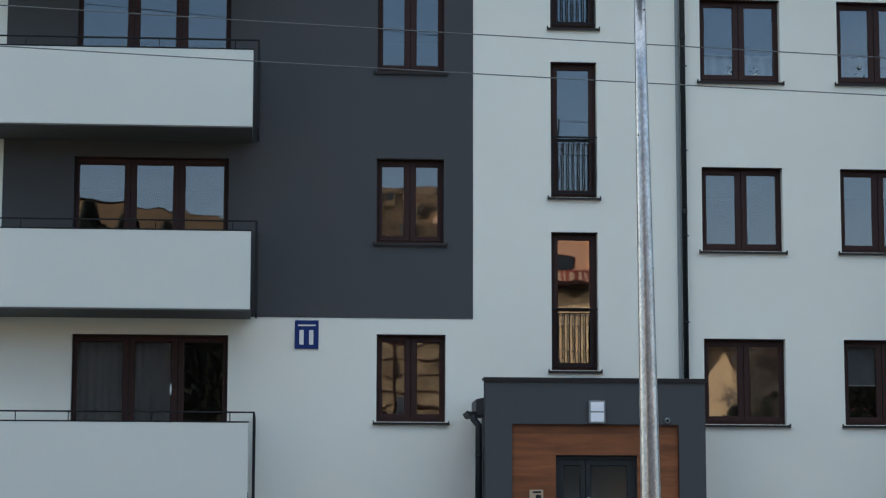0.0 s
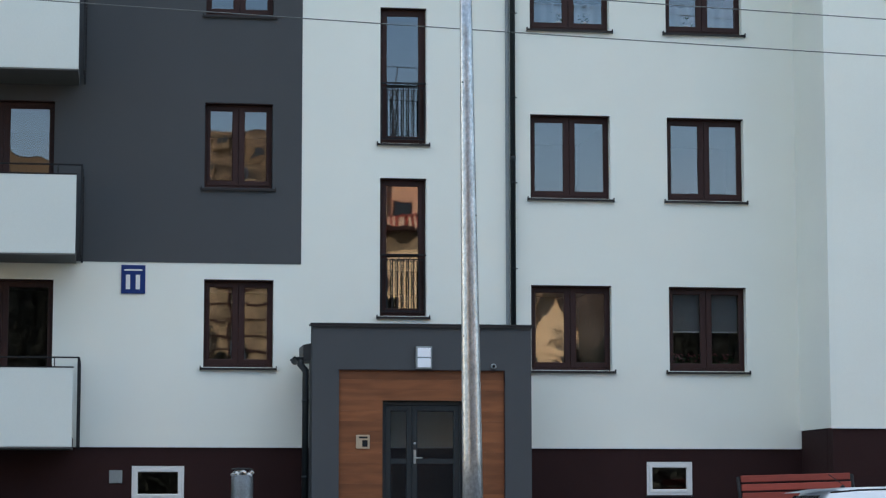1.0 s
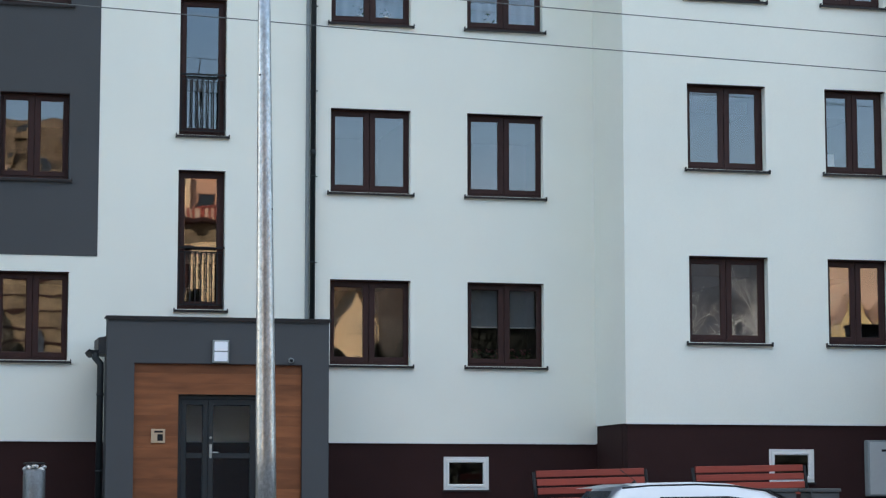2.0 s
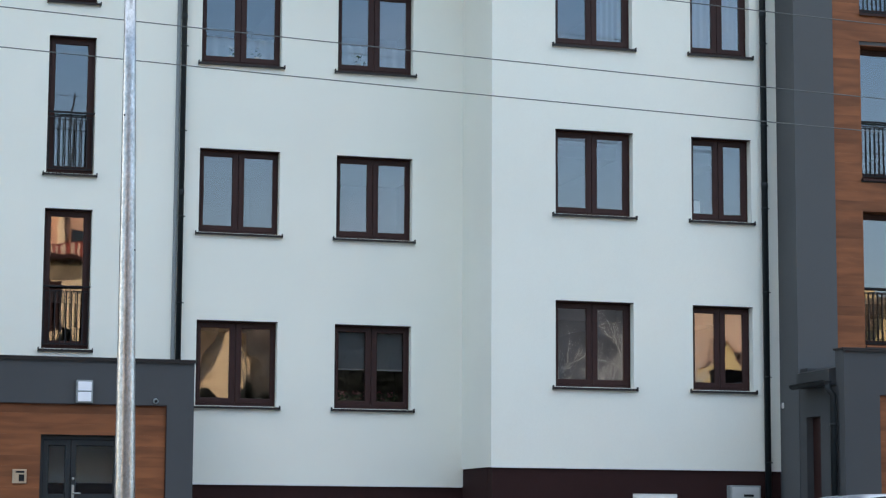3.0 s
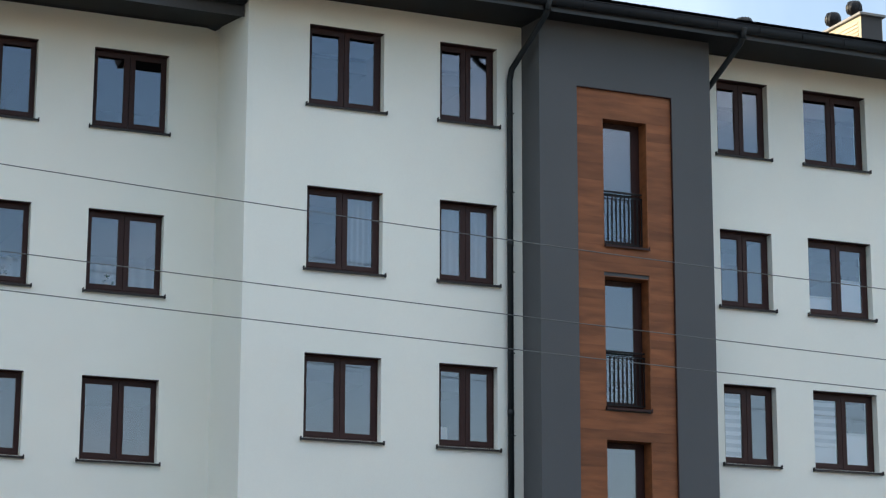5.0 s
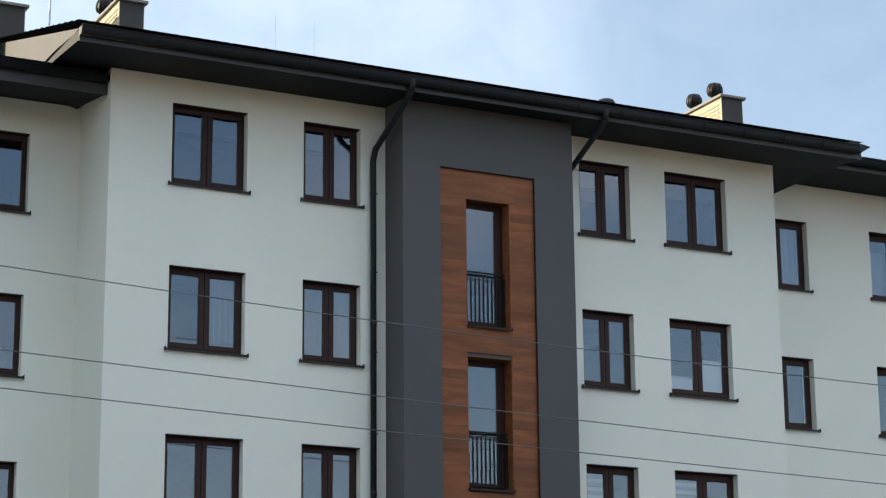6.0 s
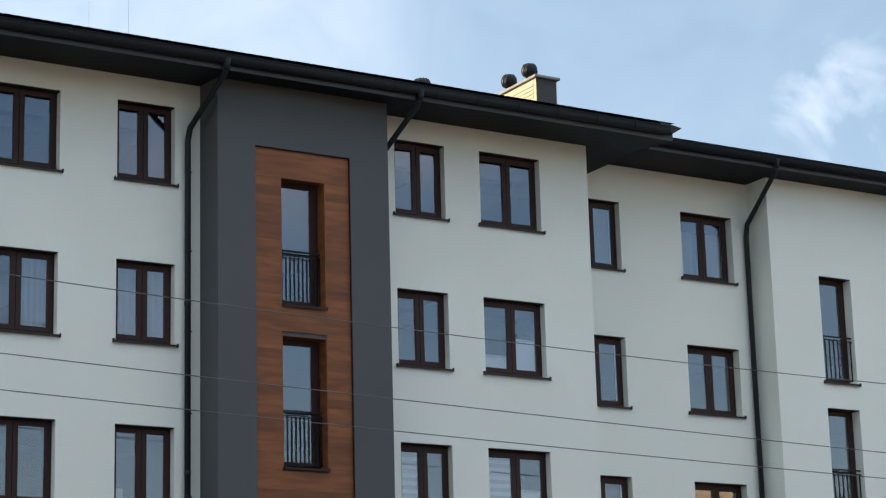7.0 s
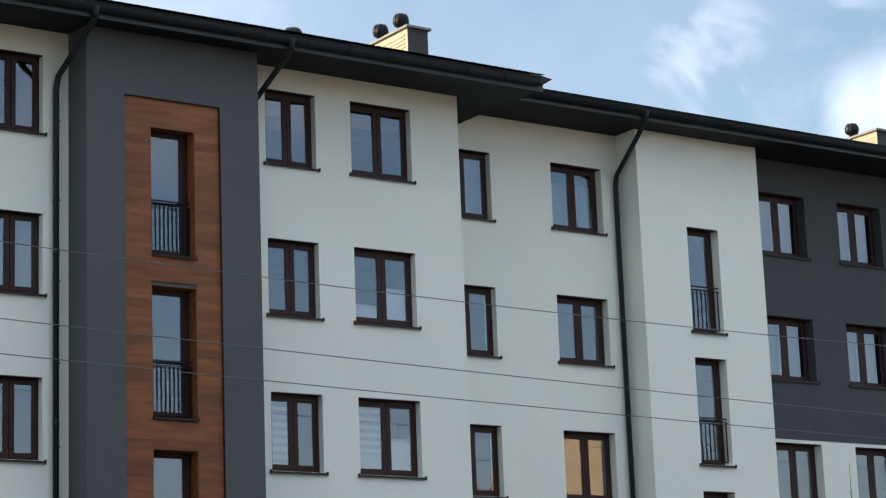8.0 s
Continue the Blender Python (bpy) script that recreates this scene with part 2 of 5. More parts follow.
def rod(bm, a, b, r, r2=None, sides=10, caps=True):
    """A round bar from a to b."""
    a, b = Vector(a), Vector(b)
    d = (b - a).normalized()
    u = d.orthogonal().normalized()
    w = d.cross(u)
    rings = []
    for p, rr in ((a, r), (b, r if r2 is None else r2)):
        rings.append([bm.verts.new(p + (u * math.cos(k * 2 * math.pi / sides) + w * math.sin(k * 2 * math.pi / sides)) * rr) for k in range(sides)])
    for k in range(sides):
        f = bm.faces.new((rings[0][k], rings[0][(k + 1) % sides], rings[1][(k + 1) % sides], rings[1][k]))
        f.smooth = True
    if caps:
        bm.faces.new(list(reversed(rings[0])))
        bm.faces.new(rings[1])


def tube(bm, pts, r, sides=10):
    """A round pipe through points, with joined bends."""
    pts = [Vector(p) for p in pts]
    rings = []
    u = None
    for i, p in enumerate(pts):
        d = ((pts[min(i + 1, len(pts) - 1)] - p).normalized() + (p - pts[max(i - 1, 0)]).normalized()).normalized()
        u = d.orthogonal().normalized() if u is None else (u - d * u.dot(d)).normalized()
        w = d.cross(u)
        rings.append([bm.verts.new(p + (u * math.cos(k * 2 * math.pi / sides) + w * math.sin(k * 2 * math.pi / sides)) * r) for k in range(sides)])
    for a, b in zip(rings, rings[1:]):
        for k in range(sides):
            f = bm.faces.new((a[k], a[(k + 1) % sides], b[(k + 1) % sides], b[k]))
            f.smooth = True
    bm.faces.new(list(reversed(rings[0])))
    bm.faces.new(rings[-1])


def lathe(bm, profile, centre=(0, 0, 0), sides=24):
    """A turned form from (radius, height) pairs."""
    cx, cy, cz = centre
    rings = [[bm.verts.new((cx + r * math.cos(k * 2 * math.pi / sides), cy + r * math.sin(k * 2 * math.pi / sides), cz + h)) for k in range(sides)] for r, h in profile]
    for a, b in zip(rings, rings[1:]):
        for k in range(sides):
            f = bm.faces.new((a[k], a[(k + 1) % sides], b[(k + 1) % sides], b[k]))
            f.smooth = True
    bm.faces.new(list(reversed(rings[0])))
    bm.faces.new(rings[-1])


def ring(bm, x0, x1, z0, z1, wl_, wr_, wb_, wt_, y0, y1, lip=0.012):
    """A mitred frame in the xz plane with a bevelled inner edge."""
    def loop(a, b, c, d, y):
        return [bm.verts.new(p) for p in ((a, y, c), (b, y, c), (b, y, d), (a, y, d))]
    loops = [loop(x0, x1, z0, z1, y1), loop(x0, x1, z0, z1, y0 + 0.004), loop(x0 + 0.004, x1 - 0.004, z0 + 0.004, z1 - 0.004, y0),
             loop(x0 + wl_ - lip, x1 - wr_ + lip, z0 + wb_ - lip, z1 - wt_ + lip, y0),
             loop(x0 + wl_, x1 - wr_, z0 + wb_, z1 - wt_, y0 + lip), loop(x0 + wl_, x1 - wr_, z0 + wb_, z1 - wt_, y1)]
    for a, b in zip(loops, loops[1:] + loops[:1]):
        for k in range(4):
            bm.faces.new((a[k], a[(k + 1) % 4], b[(k + 1) % 4], b[k]))


def mesh_of(name, bm, mats):
    bmesh.ops.recalc_face_normals(bm, faces=bm.faces[:])
    me = bpy.data.meshes.new(name)
    bm.to_mesh(me)
    bm.free()
    for m in mats if isinstance(mats, (list, tuple)) else (mats,):
        me.materials.append(m)
    return me


def part(name, bm, mats, parent=None, label=""):
    ob = new(name, mesh_of(name, bm, mats))
    ob.parent = parent
    if label:
        tagged(ob, label)
    return ob


def thing(name, at, label, category, group="", kind=""):
    ob = new(name)
    ob.empty_display_size = 0.1
    ob.location = at
    return tagged(ob, label, category, group, kind)


def structure(name, bm, mats, label, category):
    return tagged(part(name, bm, mats), label, category, kind="structure")


def pierced(bm, x0, x1, y0, y1, z0, z1, holes):
    """A wall slab in the xz plane with rectangular holes (x0, x1, z0, z1) right through it."""
    xs = sorted({x0, x1, *(v for h in holes for v in h[:2] if x0 < v < x1)})
    zs = sorted({z0, z1, *(v for h in holes for v in h[2:] if z0 < v < z1)})
    solid = lambda i, j: 0 <= i < len(xs) - 1 and 0 <= j < len(zs) - 1 and not any(
        h[0] < (xs[i] + xs[i + 1]) / 2 < h[1] and h[2] < (zs[j] + zs[j + 1]) / 2 < h[3] for h in holes)
    made = {}

    def v(x, y, z):
        if (x, y, z) not in made:
            made[x, y, z] = bm.verts.new((x, y, z))
        return made[x, y, z]

    for i in range(len(xs) - 1):
        for j in range(len(zs) - 1):
            if not solid(i, j):
                continue
            a, b, c, d = xs[i], xs[i + 1], zs[j], zs[j + 1]
            bm.faces.new((v(a, y0, c), v(b, y0, c), v(b, y0, d), v(a, y0, d)))
            bm.faces.new((v(a, y1, c), v(a, y1, d), v(b, y1, d), v(b, y1, c)))
            if not solid(i - 1, j):
                bm.faces.new((v(a, y0, c), v(a, y0, d), v(a, y1, d), v(a, y1, c)))
            if not solid(i + 1, j):
                bm.faces.new((v(b, y0, c), v(b, y1, c), v(b, y1, d), v(b, y0, d)))
            if not solid(i, j - 1):
                bm.faces.new((v(a, y0, c), v(a, y1, c), v(b, y1, c), v(b, y0, c)))
            if not solid(i, j + 1):
                bm.faces.new((v(a, y0, d), v(b, y0, d), v(b, y1, d), v(a, y1, d)))


def boxes(*rows):
    bm = bmesh.new()
    for r in rows:
        box(bm, *r)
    return bm


# ---- the plan of the building, in metres ----
H = 2.9                                      # storey height
Y_MID, Y_TOWER, Y_BAY = -1.67, -2.40, -0.67  # fronts that stand forward of y = 0
X_MID0, X_TOW0, X_TOW1, X_MID1, X_BAY0, X_BAY1 = 10.045, 15.22, 18.685, 23.68, 29.09, 32.59
X_LEFT, X_RIGHT = -16.0, 46.0
TOP_L, TOP_M, TOP_R = 13.2, 13.42, 13.70     # soffit heights
PL_L, PL_M, PL_R = 1.172, 1.468, 1.40          # tops of the plinths


def column(x0, x1, z0, z1, floors):
    return [(x0, x1, z0 + H * k, z1 + H * k) for k in floors]


COL_A = column(-4.99, -2.455, 1.62, 3.87, range(1)) + column(-5.02, -2.485, 1.66, 3.91, range(1, 4))
COL_B = column(-0.02, 1.12, 2.47, 3.91, range(1)) + column(-0.035, 1.085, 2.53, 3.95, range(1, 4))
COL_C = column(2.88, 3.66, 3.34, 5.65, range(3))
COL_D = column(5.43, 6.805, 2.465, 3.89, range(4))
COL_E = column(7.795, 9.135, 2.465, 3.89, range(4))
COL_F = column(11.165, 12.555, 2.81, 4.25, range(4))
COL_G = column(13.625, 14.73, 2.81, 4.25, range(4))
COL_T = column(16.48, 17.385, 3.57, 5.91, range(3))
COL_H = column(19.25, 20.355, 2.82, 4.275, range(4))
COL_I = column(21.145, 22.54, 2.82, 4.28, range(4))
COL_J = column(24.31, 25.65, 2.74, 4.20, range(4))
COL_K = column(27.245, 28.62, 2.74, 4.19, range(4))
COL_L = column(30.405, 31.30, 3.52, 5.845, range(3))
COL_M = column(33.21, 34.62, 2.76, 4.22, range(4))
COL_N = column(35.67, 37.08, 2.76, 4.22, range(4))
BASEMENT_L = [(-1.15, -0.305, 0.31, 0.862), (7.383, 8.168, 0.387, 0.945)]
BASEMENT_M = [(12.53, 13.33, 0.51, 1.06)]

# ---- ground ----
def ground_height(y):
    """Level beside the house, a bank down to the street side, level beyond."""
    if y > -5.2:
        return -0.10
    if y < -8.5:
        return -0.92
    s = (-5.2 - y) / 3.3
    return -0.10 - 0.82 * s * s * (3 - 2 * s)


bm = bmesh.new()
gx = [-900, -200, -80, -40, -20, 0, 20, 40, 60, 100, 250, 900]
gy = [-900, -300, -120, -70, -40, -20, -12, -8.5, -7.7, -6.85, -6.0, -5.2, -3, 0, 15, 60, 200, 900]
gv = [[bm.verts.new((x, y, ground_height(y))) for y in gy] for x in gx]
for a, b in zip(gv, gv[1:]):
    for k in range(len(gy) - 1):
        bm.faces.new((a[k], b[k], b[k + 1], a[k + 1]))
structure("ground", bm, GROUND, "dull winter grass sheet round the apartment block", "ground")
structure("pavement", boxes((-16, 46, -5.0, 0.02, -0.12, -0.06)), PAVING, "grey concrete paving along the house wall", "pavement")
structure("road", boxes((-60, 90, -30.0, -9.0, -0.95, -0.90)), ASPHALT, "asphalt parking lane in front of the house", "road")

# ---- walls ----
left_holes = COL_A + COL_B + COL_C + COL_D + COL_E
low_holes = [h for h in left_holes if h[2] < 4.1]
bm = bmesh.new()
pierced(bm, X_LEFT, -6.18, 0.0, 0.32, PL_L, TOP_L + 0.1, [])
pierced(bm, -6.18, 1.57, 0.0, 0.32, PL_L, 4.175, low_holes)
pierced(bm, 1.57, X_MID0 + 0.2, 0.0, 0.32, PL_L, TOP_L + 0.1, left_holes)
structure("wall_1", bm, WHITE, "white rendered facade wall with window openings", "wall")
bm = bmesh.new()
pierced(bm, -6.18, 1.57, -0.010, 0.32, 4.175, TOP_L + 0.1, [h for h in COL_A + COL_B if h[2] > 4.1])
structure("wall_2", bm, GREY, "anthracite render field on the white facade", "wall")
bm = bmesh.new()
pierced(bm, X_MID0, X_TOW0, Y_MID, Y_MID + 0.32, PL_M, TOP_M + 0.05, COL_F + COL_G)
structure("wall_3", bm, WHITE, "white rendered wall of the projecting block", "wall")
structure("wall_4", boxes((X_MID0, X_MID0 + 0.3, Y_MID + 0.32, 0.05, PL_M, TOP_M + 0.05)), WHITE, "white rendered side wall of the projecting block", "wall")
wood_zone = (15.96, 17.88, 3.10, 12.22)
bm = bmesh.new()
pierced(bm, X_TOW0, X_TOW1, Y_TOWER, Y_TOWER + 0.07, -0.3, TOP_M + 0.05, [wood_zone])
structure("wall_5", bm, GREY_LIT, "anthracite rendered stair tower front", "wall")
bm = bmesh.new()
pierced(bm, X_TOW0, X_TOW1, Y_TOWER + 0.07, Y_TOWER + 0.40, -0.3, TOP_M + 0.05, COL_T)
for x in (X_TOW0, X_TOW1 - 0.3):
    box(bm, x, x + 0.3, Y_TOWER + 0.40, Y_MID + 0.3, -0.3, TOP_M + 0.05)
structure("wall_6", bm, GREY_LIT, "anthracite rendered stair tower core and sides", "wall")
bm = bmesh.new()
pierced(bm, X_TOW1, X_MID1, Y_MID, Y_MID + 0.32, PL_M, TOP_M + 0.05, COL_H + COL_I)
structure("wall_7", bm, WHITE, "white rendered wall beside the stair tower", "wall")
structure("wall_8", boxes((X_MID1 - 0.3, X_MID1, Y_MID + 0.32, -0.001, PL_M, TOP_M + 0.05)), WHITE, "white rendered end wall of the projecting block", "wall")
bm = bmesh.new()
pierced(bm, X_MID0 + 0.3, X_MID1 - 0.3, 0.3, 0.5, PL_M, 1.6, [])
pierced(bm, X_MID1, X_BAY0 + 0.2, 0.0, 0.42, PL_R, TOP_R + 0.05, COL_J + COL_K)
pierced(bm, X_BAY1 - 0.2, X_RIGHT, 0.0, 0.42, PL_R, 7.20, [h for h in COL_M + COL_N if h[2] < 7.1])
structure("wall_9", bm, WHITE, "white rendered set-back facade wall", "wall")
bm = bmesh.new()
pierced(bm, X_BAY0, X_BAY1, Y_BAY, Y_BAY + 0.32, PL_R, TOP_R + 0.05, COL_L)
for x in (X_BAY0, X_BAY1 - 0.3):
    box(bm, x, x + 0.3, Y_BAY + 0.32, -0.012, PL_R, TOP_R + 0.05)
structure("wall_10", bm, WHITE, "white rendered stair bay", "wall")
bm = bmesh.new()
pierced(bm, X_BAY1 - 0.2, X_RIGHT, -0.010, 0.42, 7.20, TOP_R + 0.02, [h for h in COL_M + COL_N if h[2] > 7.2])
structure("wall_11", bm, GREY, "anthracite render field beside the stair bay", "wall")
bm = bmesh.new()
pierced(bm, X_LEFT, X_MID0 + 0.1, 0.025, 0.3, -0.3, PL_L, BASEMENT_L)
pierced(bm, X_MID0 + 0.03, X_TOW0, Y_MID + 0.025, Y_MID + 0.3, -0.3, PL_M, BASEMENT_M)
box(bm, X_MID0 + 0.025, X_MID0 + 0.3, Y_MID + 0.3, 0.02, -0.3, PL_M)
box(bm, X_TOW1, X_MID1 - 0.03, Y_MID + 0.025, Y_MID + 0.3, -0.3, PL_M)
box(bm, X_MID1, X_RIGHT, 0.025, 0.3, -0.3, PL_R)
box(bm, X_BAY0 + 0.03, X_BAY1 - 0.03, Y_BAY + 0.025, Y_BAY + 0.3, -0.3, PL_R)
structure("plinth", bm, PLINTH, "dark maroon mosaic-render plinth", "plinth")
bm = bmesh.new()
for x0, x1, y, z in ((X_LEFT, X_MID0, 0.0, PL_L), (X_MID0, X_TOW0, Y_MID, PL_M), (X_TOW1, X_MID1, Y_MID, PL_M), (X_MID1, X_BAY0, 0.0, PL_R)):
    box(bm, x0, x1, y - 0.006, y + 0.02, z - 0.012, z + 0.012)
structure("trim", bm, WHITE_PVC, "pale starter strip along the plinth top", "trim")
bm = bmesh.new()
pierced(bm, X_LEFT, X_RIGHT, 11.0, 11.3, -0.3, TOP_R, [])
for x in (X_LEFT, X_RIGHT - 0.3):
    box(bm, x, x + 0.3, 0.42, 11.0, -0.3, TOP_R)
structure("wall_12", bm, WHITE, "white rendered rear and end walls", "wall")
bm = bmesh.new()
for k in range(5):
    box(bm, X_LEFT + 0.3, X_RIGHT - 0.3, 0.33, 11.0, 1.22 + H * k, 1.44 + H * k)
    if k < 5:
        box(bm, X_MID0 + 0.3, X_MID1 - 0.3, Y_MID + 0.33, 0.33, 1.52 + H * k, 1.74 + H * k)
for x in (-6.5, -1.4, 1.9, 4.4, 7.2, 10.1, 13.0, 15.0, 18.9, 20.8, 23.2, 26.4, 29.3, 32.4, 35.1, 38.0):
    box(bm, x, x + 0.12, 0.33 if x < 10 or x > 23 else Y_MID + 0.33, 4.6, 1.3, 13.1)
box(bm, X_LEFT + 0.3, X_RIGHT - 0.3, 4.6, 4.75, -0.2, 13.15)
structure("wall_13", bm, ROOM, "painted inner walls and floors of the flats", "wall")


# ---- windows ----
def sash(parent, x0, x1, z0, z1, y, wl_=0.075, wr_=0.075, wb_=0.085, wt_=0.075):
    bm = bmesh.new()
    ring(bm, x0, x1, z0, z1, wl_, wr_, wb_, wt_, y, y + 0.055)
    s = part("sash", bm, BROWN, parent)
    bm = bmesh.new()
    fs = box(bm, x0 + wl_ - 0.01, x1 - wr_ + 0.01, y + 0.022, y + 0.040, z0 + wb_ - 0.01, z1 - wt_ + 0.01)
    for f in fs:
        f.material_index = 0 if f is fs[2] else 1
    pane = part("pane", bm, [GLASS, CLEAR], s)
    pane.visible_shadow = False
    return s


def sill_part(parent, w, out=0.055, deep=0.16, over=0.05, mat=None):
    bm = bmesh.new()
    v = [bm.verts.new(p) for p in ((-over, -out, -0.012), (w + over, -out, -0.012), (w + over, deep, -0.006), (-over, deep, -0.006),
                                   (-over, -out, -0.050), (w + over, -out, -0.050), (w + over, -0.002, -0.040), (-over, -0.002, -0.040))]
    for q in ((0, 1, 2, 3), (0, 4, 5, 1), (4, 7, 6, 5), (0, 3, 7, 4), (1, 5, 6, 2), (2, 6, 7, 3)):
        bm.faces.new([v[i] for i in q])
    s = part("window_sill", bm, mat or SILL, parent, "brown wooden sill" if mat else "dark folded metal sill")
    for x in (-over, w + over):
        bm = bmesh.new()
        box(bm, x - 0.008, x + 0.008, -out - 0.006, 0.01, -0.056, 0.016, 0.003)
        part("end_cap", bm, mat or SILL, s)


def make_window(w, h, recess=0.14, sashes=2, name="window_1", label="brown-framed double window with dark metal sill", sill=True, over=0.05, right=0.05, top=0.075):
    win = thing(name, (0, 0, 0), label, "window", "windows of the apartment block", "structure")
    bm = bmesh.new()
    ring(bm, 0.002, w - 0.002, 0.002, h - 0.002, 0.055, 0.055, 0.065, 0.055, recess, recess + 0.075)
    cuts = [0.045 + (w - 0.09) * k / sashes for k in range(sashes + 1)]
    if sashes == 3:
        cuts = [0.03, 0.92, 1.72, w - 0.03]
    for c in cuts[1:-1]:
        box(bm, c - 0.012, c + 0.012, recess + 0.01, recess + 0.07, 0.05, h - 0.05)
    part("window_frame", bm, BROWN, win)
    for k, (a, b) in enumerate(zip(cuts, cuts[1:])):
        outer, inner = (0.05, 0.10) if sashes > 1 else (0.075, right)
        s = sash(win, a + 0.004, b - 0.004, 0.055, h - 0.045, recess - 0.014, outer if k == 0 else inner, right if k == sashes - 1 else inner, wt_=top)
    # brown head strip; the dark of the shaded underside is put into it
    if recess < 0.3:
        bm = bmesh.new()
        box(bm, 0.0, w, 0.004, recess, h - 0.014, h - 0.001)
        part("head_lining", bm, BROWN, win)
    if sill:
        sill_part(win, w, deep=recess, over=over, out=0.055 if over > 0.01 else 0.015, mat=None if over > 0.01 else BROWN)
    return win


def railing_part(win, w, h, y, bars=9, ends=0.0, top=1.04):
    rail = bmesh.new()
    box(rail, ends, w - ends, y - 0.02, y + 0.012, top - 0.03, top, 0.004)
    box(rail, 0.02, w - 0.02, y - 0.012, y + 0.008, top - 0.10, top - 0.082)
    box(rail, 0.02, w - 0.02, y - 0.012, y + 0.008, 0.07, 0.09)
    r = part("railing", rail, BLACK, win, "black steel french balcony railing")
    for k in range(bars):
        x = 0.03 + (w - 0.06) * k / (bars - 1)
        bm = bmesh.new()
        box(bm, x - 0.010, x + 0.010, y - 0.010, y + 0.008, 0.09, top - 0.082)
        part("bar", bm, BLACK, r)
    for x in (ends + 0.005, w - ends - 0.005):
        bm = bmesh.new()
        box(bm, x - 0.02, x + 0.02, y - 0.025, y + 0.02, top - 0.12, top - 0.09, 0.004)
        part("bracket", bm, BLACK, r)
    return r


def french_window(w, h, recess, rail_y, label, bars=9, ends=0.0, over=0.05, right=0.075):
    win = make_window(w, h, recess, 1, "window_2", label, over=over, right=right)
    railing_part(win, w, h, rail_y, bars, ends)
    return win


def place(maker, holes, y, first=None):
    """One window built, the others copied to their openings."""
    for hole in holes:
        if first is None:
            first = maker()
            first.location = (hole[0], y, hole[2])
        else:
            copy_thing(first, pose(hole[0], y, hole[2]))
    return first


place(lambda: make_window(1.14, 1.44), COL_B[:1], 0.0)
place(lambda: make_window(1.12, 1.42), COL_B[1:], 0.0)
place(lambda: make_window(1.375, 1.425), COL_D, 0.0)
place(lambda: make_window(1.34, 1.425), COL_E, 0.0)
place(lambda: french_window(0.78, 2.31, 0.14, 0.03, "narrow brown stair window with a black bar railing", 9, -0.03), COL_C, 0.0)
balcony_doors = place(lambda: make_window(2.535, 2.25, 0.12, 3, label="three-part brown balcony door and window", sill=False), COL_A, 0.0)
place(lambda: make_window(1.39, 1.44, 0.16, right=0.085), COL_F, Y_MID)
place(lambda: make_window(1.395, 1.46, 0.16, right=0.09, top=0.10), COL_I, Y_MID)
place(lambda: make_window(1.105, 1.44, 0.16, right=0.085), COL_G, Y_MID)
place(lambda: make_window(1.105, 1.455, 0.16, right=0.09, top=0.10), COL_H, Y_MID)
place(lambda: french_window(0.905, 2.34, 0.33, 0.25, "deep-set stair tower window with black bar railing", 11, 0.02, -0.012, 0.14), COL_T, Y_TOWER)
place(lambda: make_window(1.34, 1.46, 0.16, right=0.085, top=0.10), COL_J, 0.0)
place(lambda: make_window(1.375, 1.45, 0.2, right=0.085, top=0.10), COL_K, 0.0)
place(lambda: make_window(1.41, 1.46, 0.24, right=0.085, top=0.10), COL_M + COL_N, 0.0)
place(lambda: french_window(0.895, 2.325, 0.24, 0.12, "narrow stair window with black bar railing", 8, 0.0, right=0.11), COL_L, Y_BAY)


def basement_window(hole, y):
    w, h = hole[1] - hole[0], hole[3] - hole[2]
    win = thing("window_3", (hole[0], y, hole[2]), "small white plastic basement window in the plinth", "window", "basement windows", "structure")
    bm = bmesh.new()
    ring(bm, 0.001, w - 0.001, 0.001, h - 0.001, 0.05, 0.05, 0.05, 0.05, 0.005, 0.09)
    part("window_frame", bm, WHITE_PVC, win)
    bm = bmesh.new()
    ring(bm, 0.045, w - 0.045, 0.045, h - 0.045, 0.055, 0.055, 0.055, 0.055, -0.004, 0.06)
    s = part("sash", bm, WHITE_PVC, win)
    bm = bmesh.new()
    fs = box(bm, 0.095, w - 0.095, 0.03, 0.045, 0.095, h - 0.095)
    for f in fs:
        f.material_index = 0 if f is fs[2] else 1
    part("pane", bm, [GLASS, CLEAR], s)
    bm = bmesh.new()
    box(bm, -0.02, w + 0.02, -0.03, 0.0, -0.03, 0.0, 0.003)
    part("window_sill", bm, SILL, win)


for hole in BASEMENT_L:
    basement_window(hole, 0.025)
for hole in BASEMENT_M:
    basement_window(hole, Y_MID + 0.025)


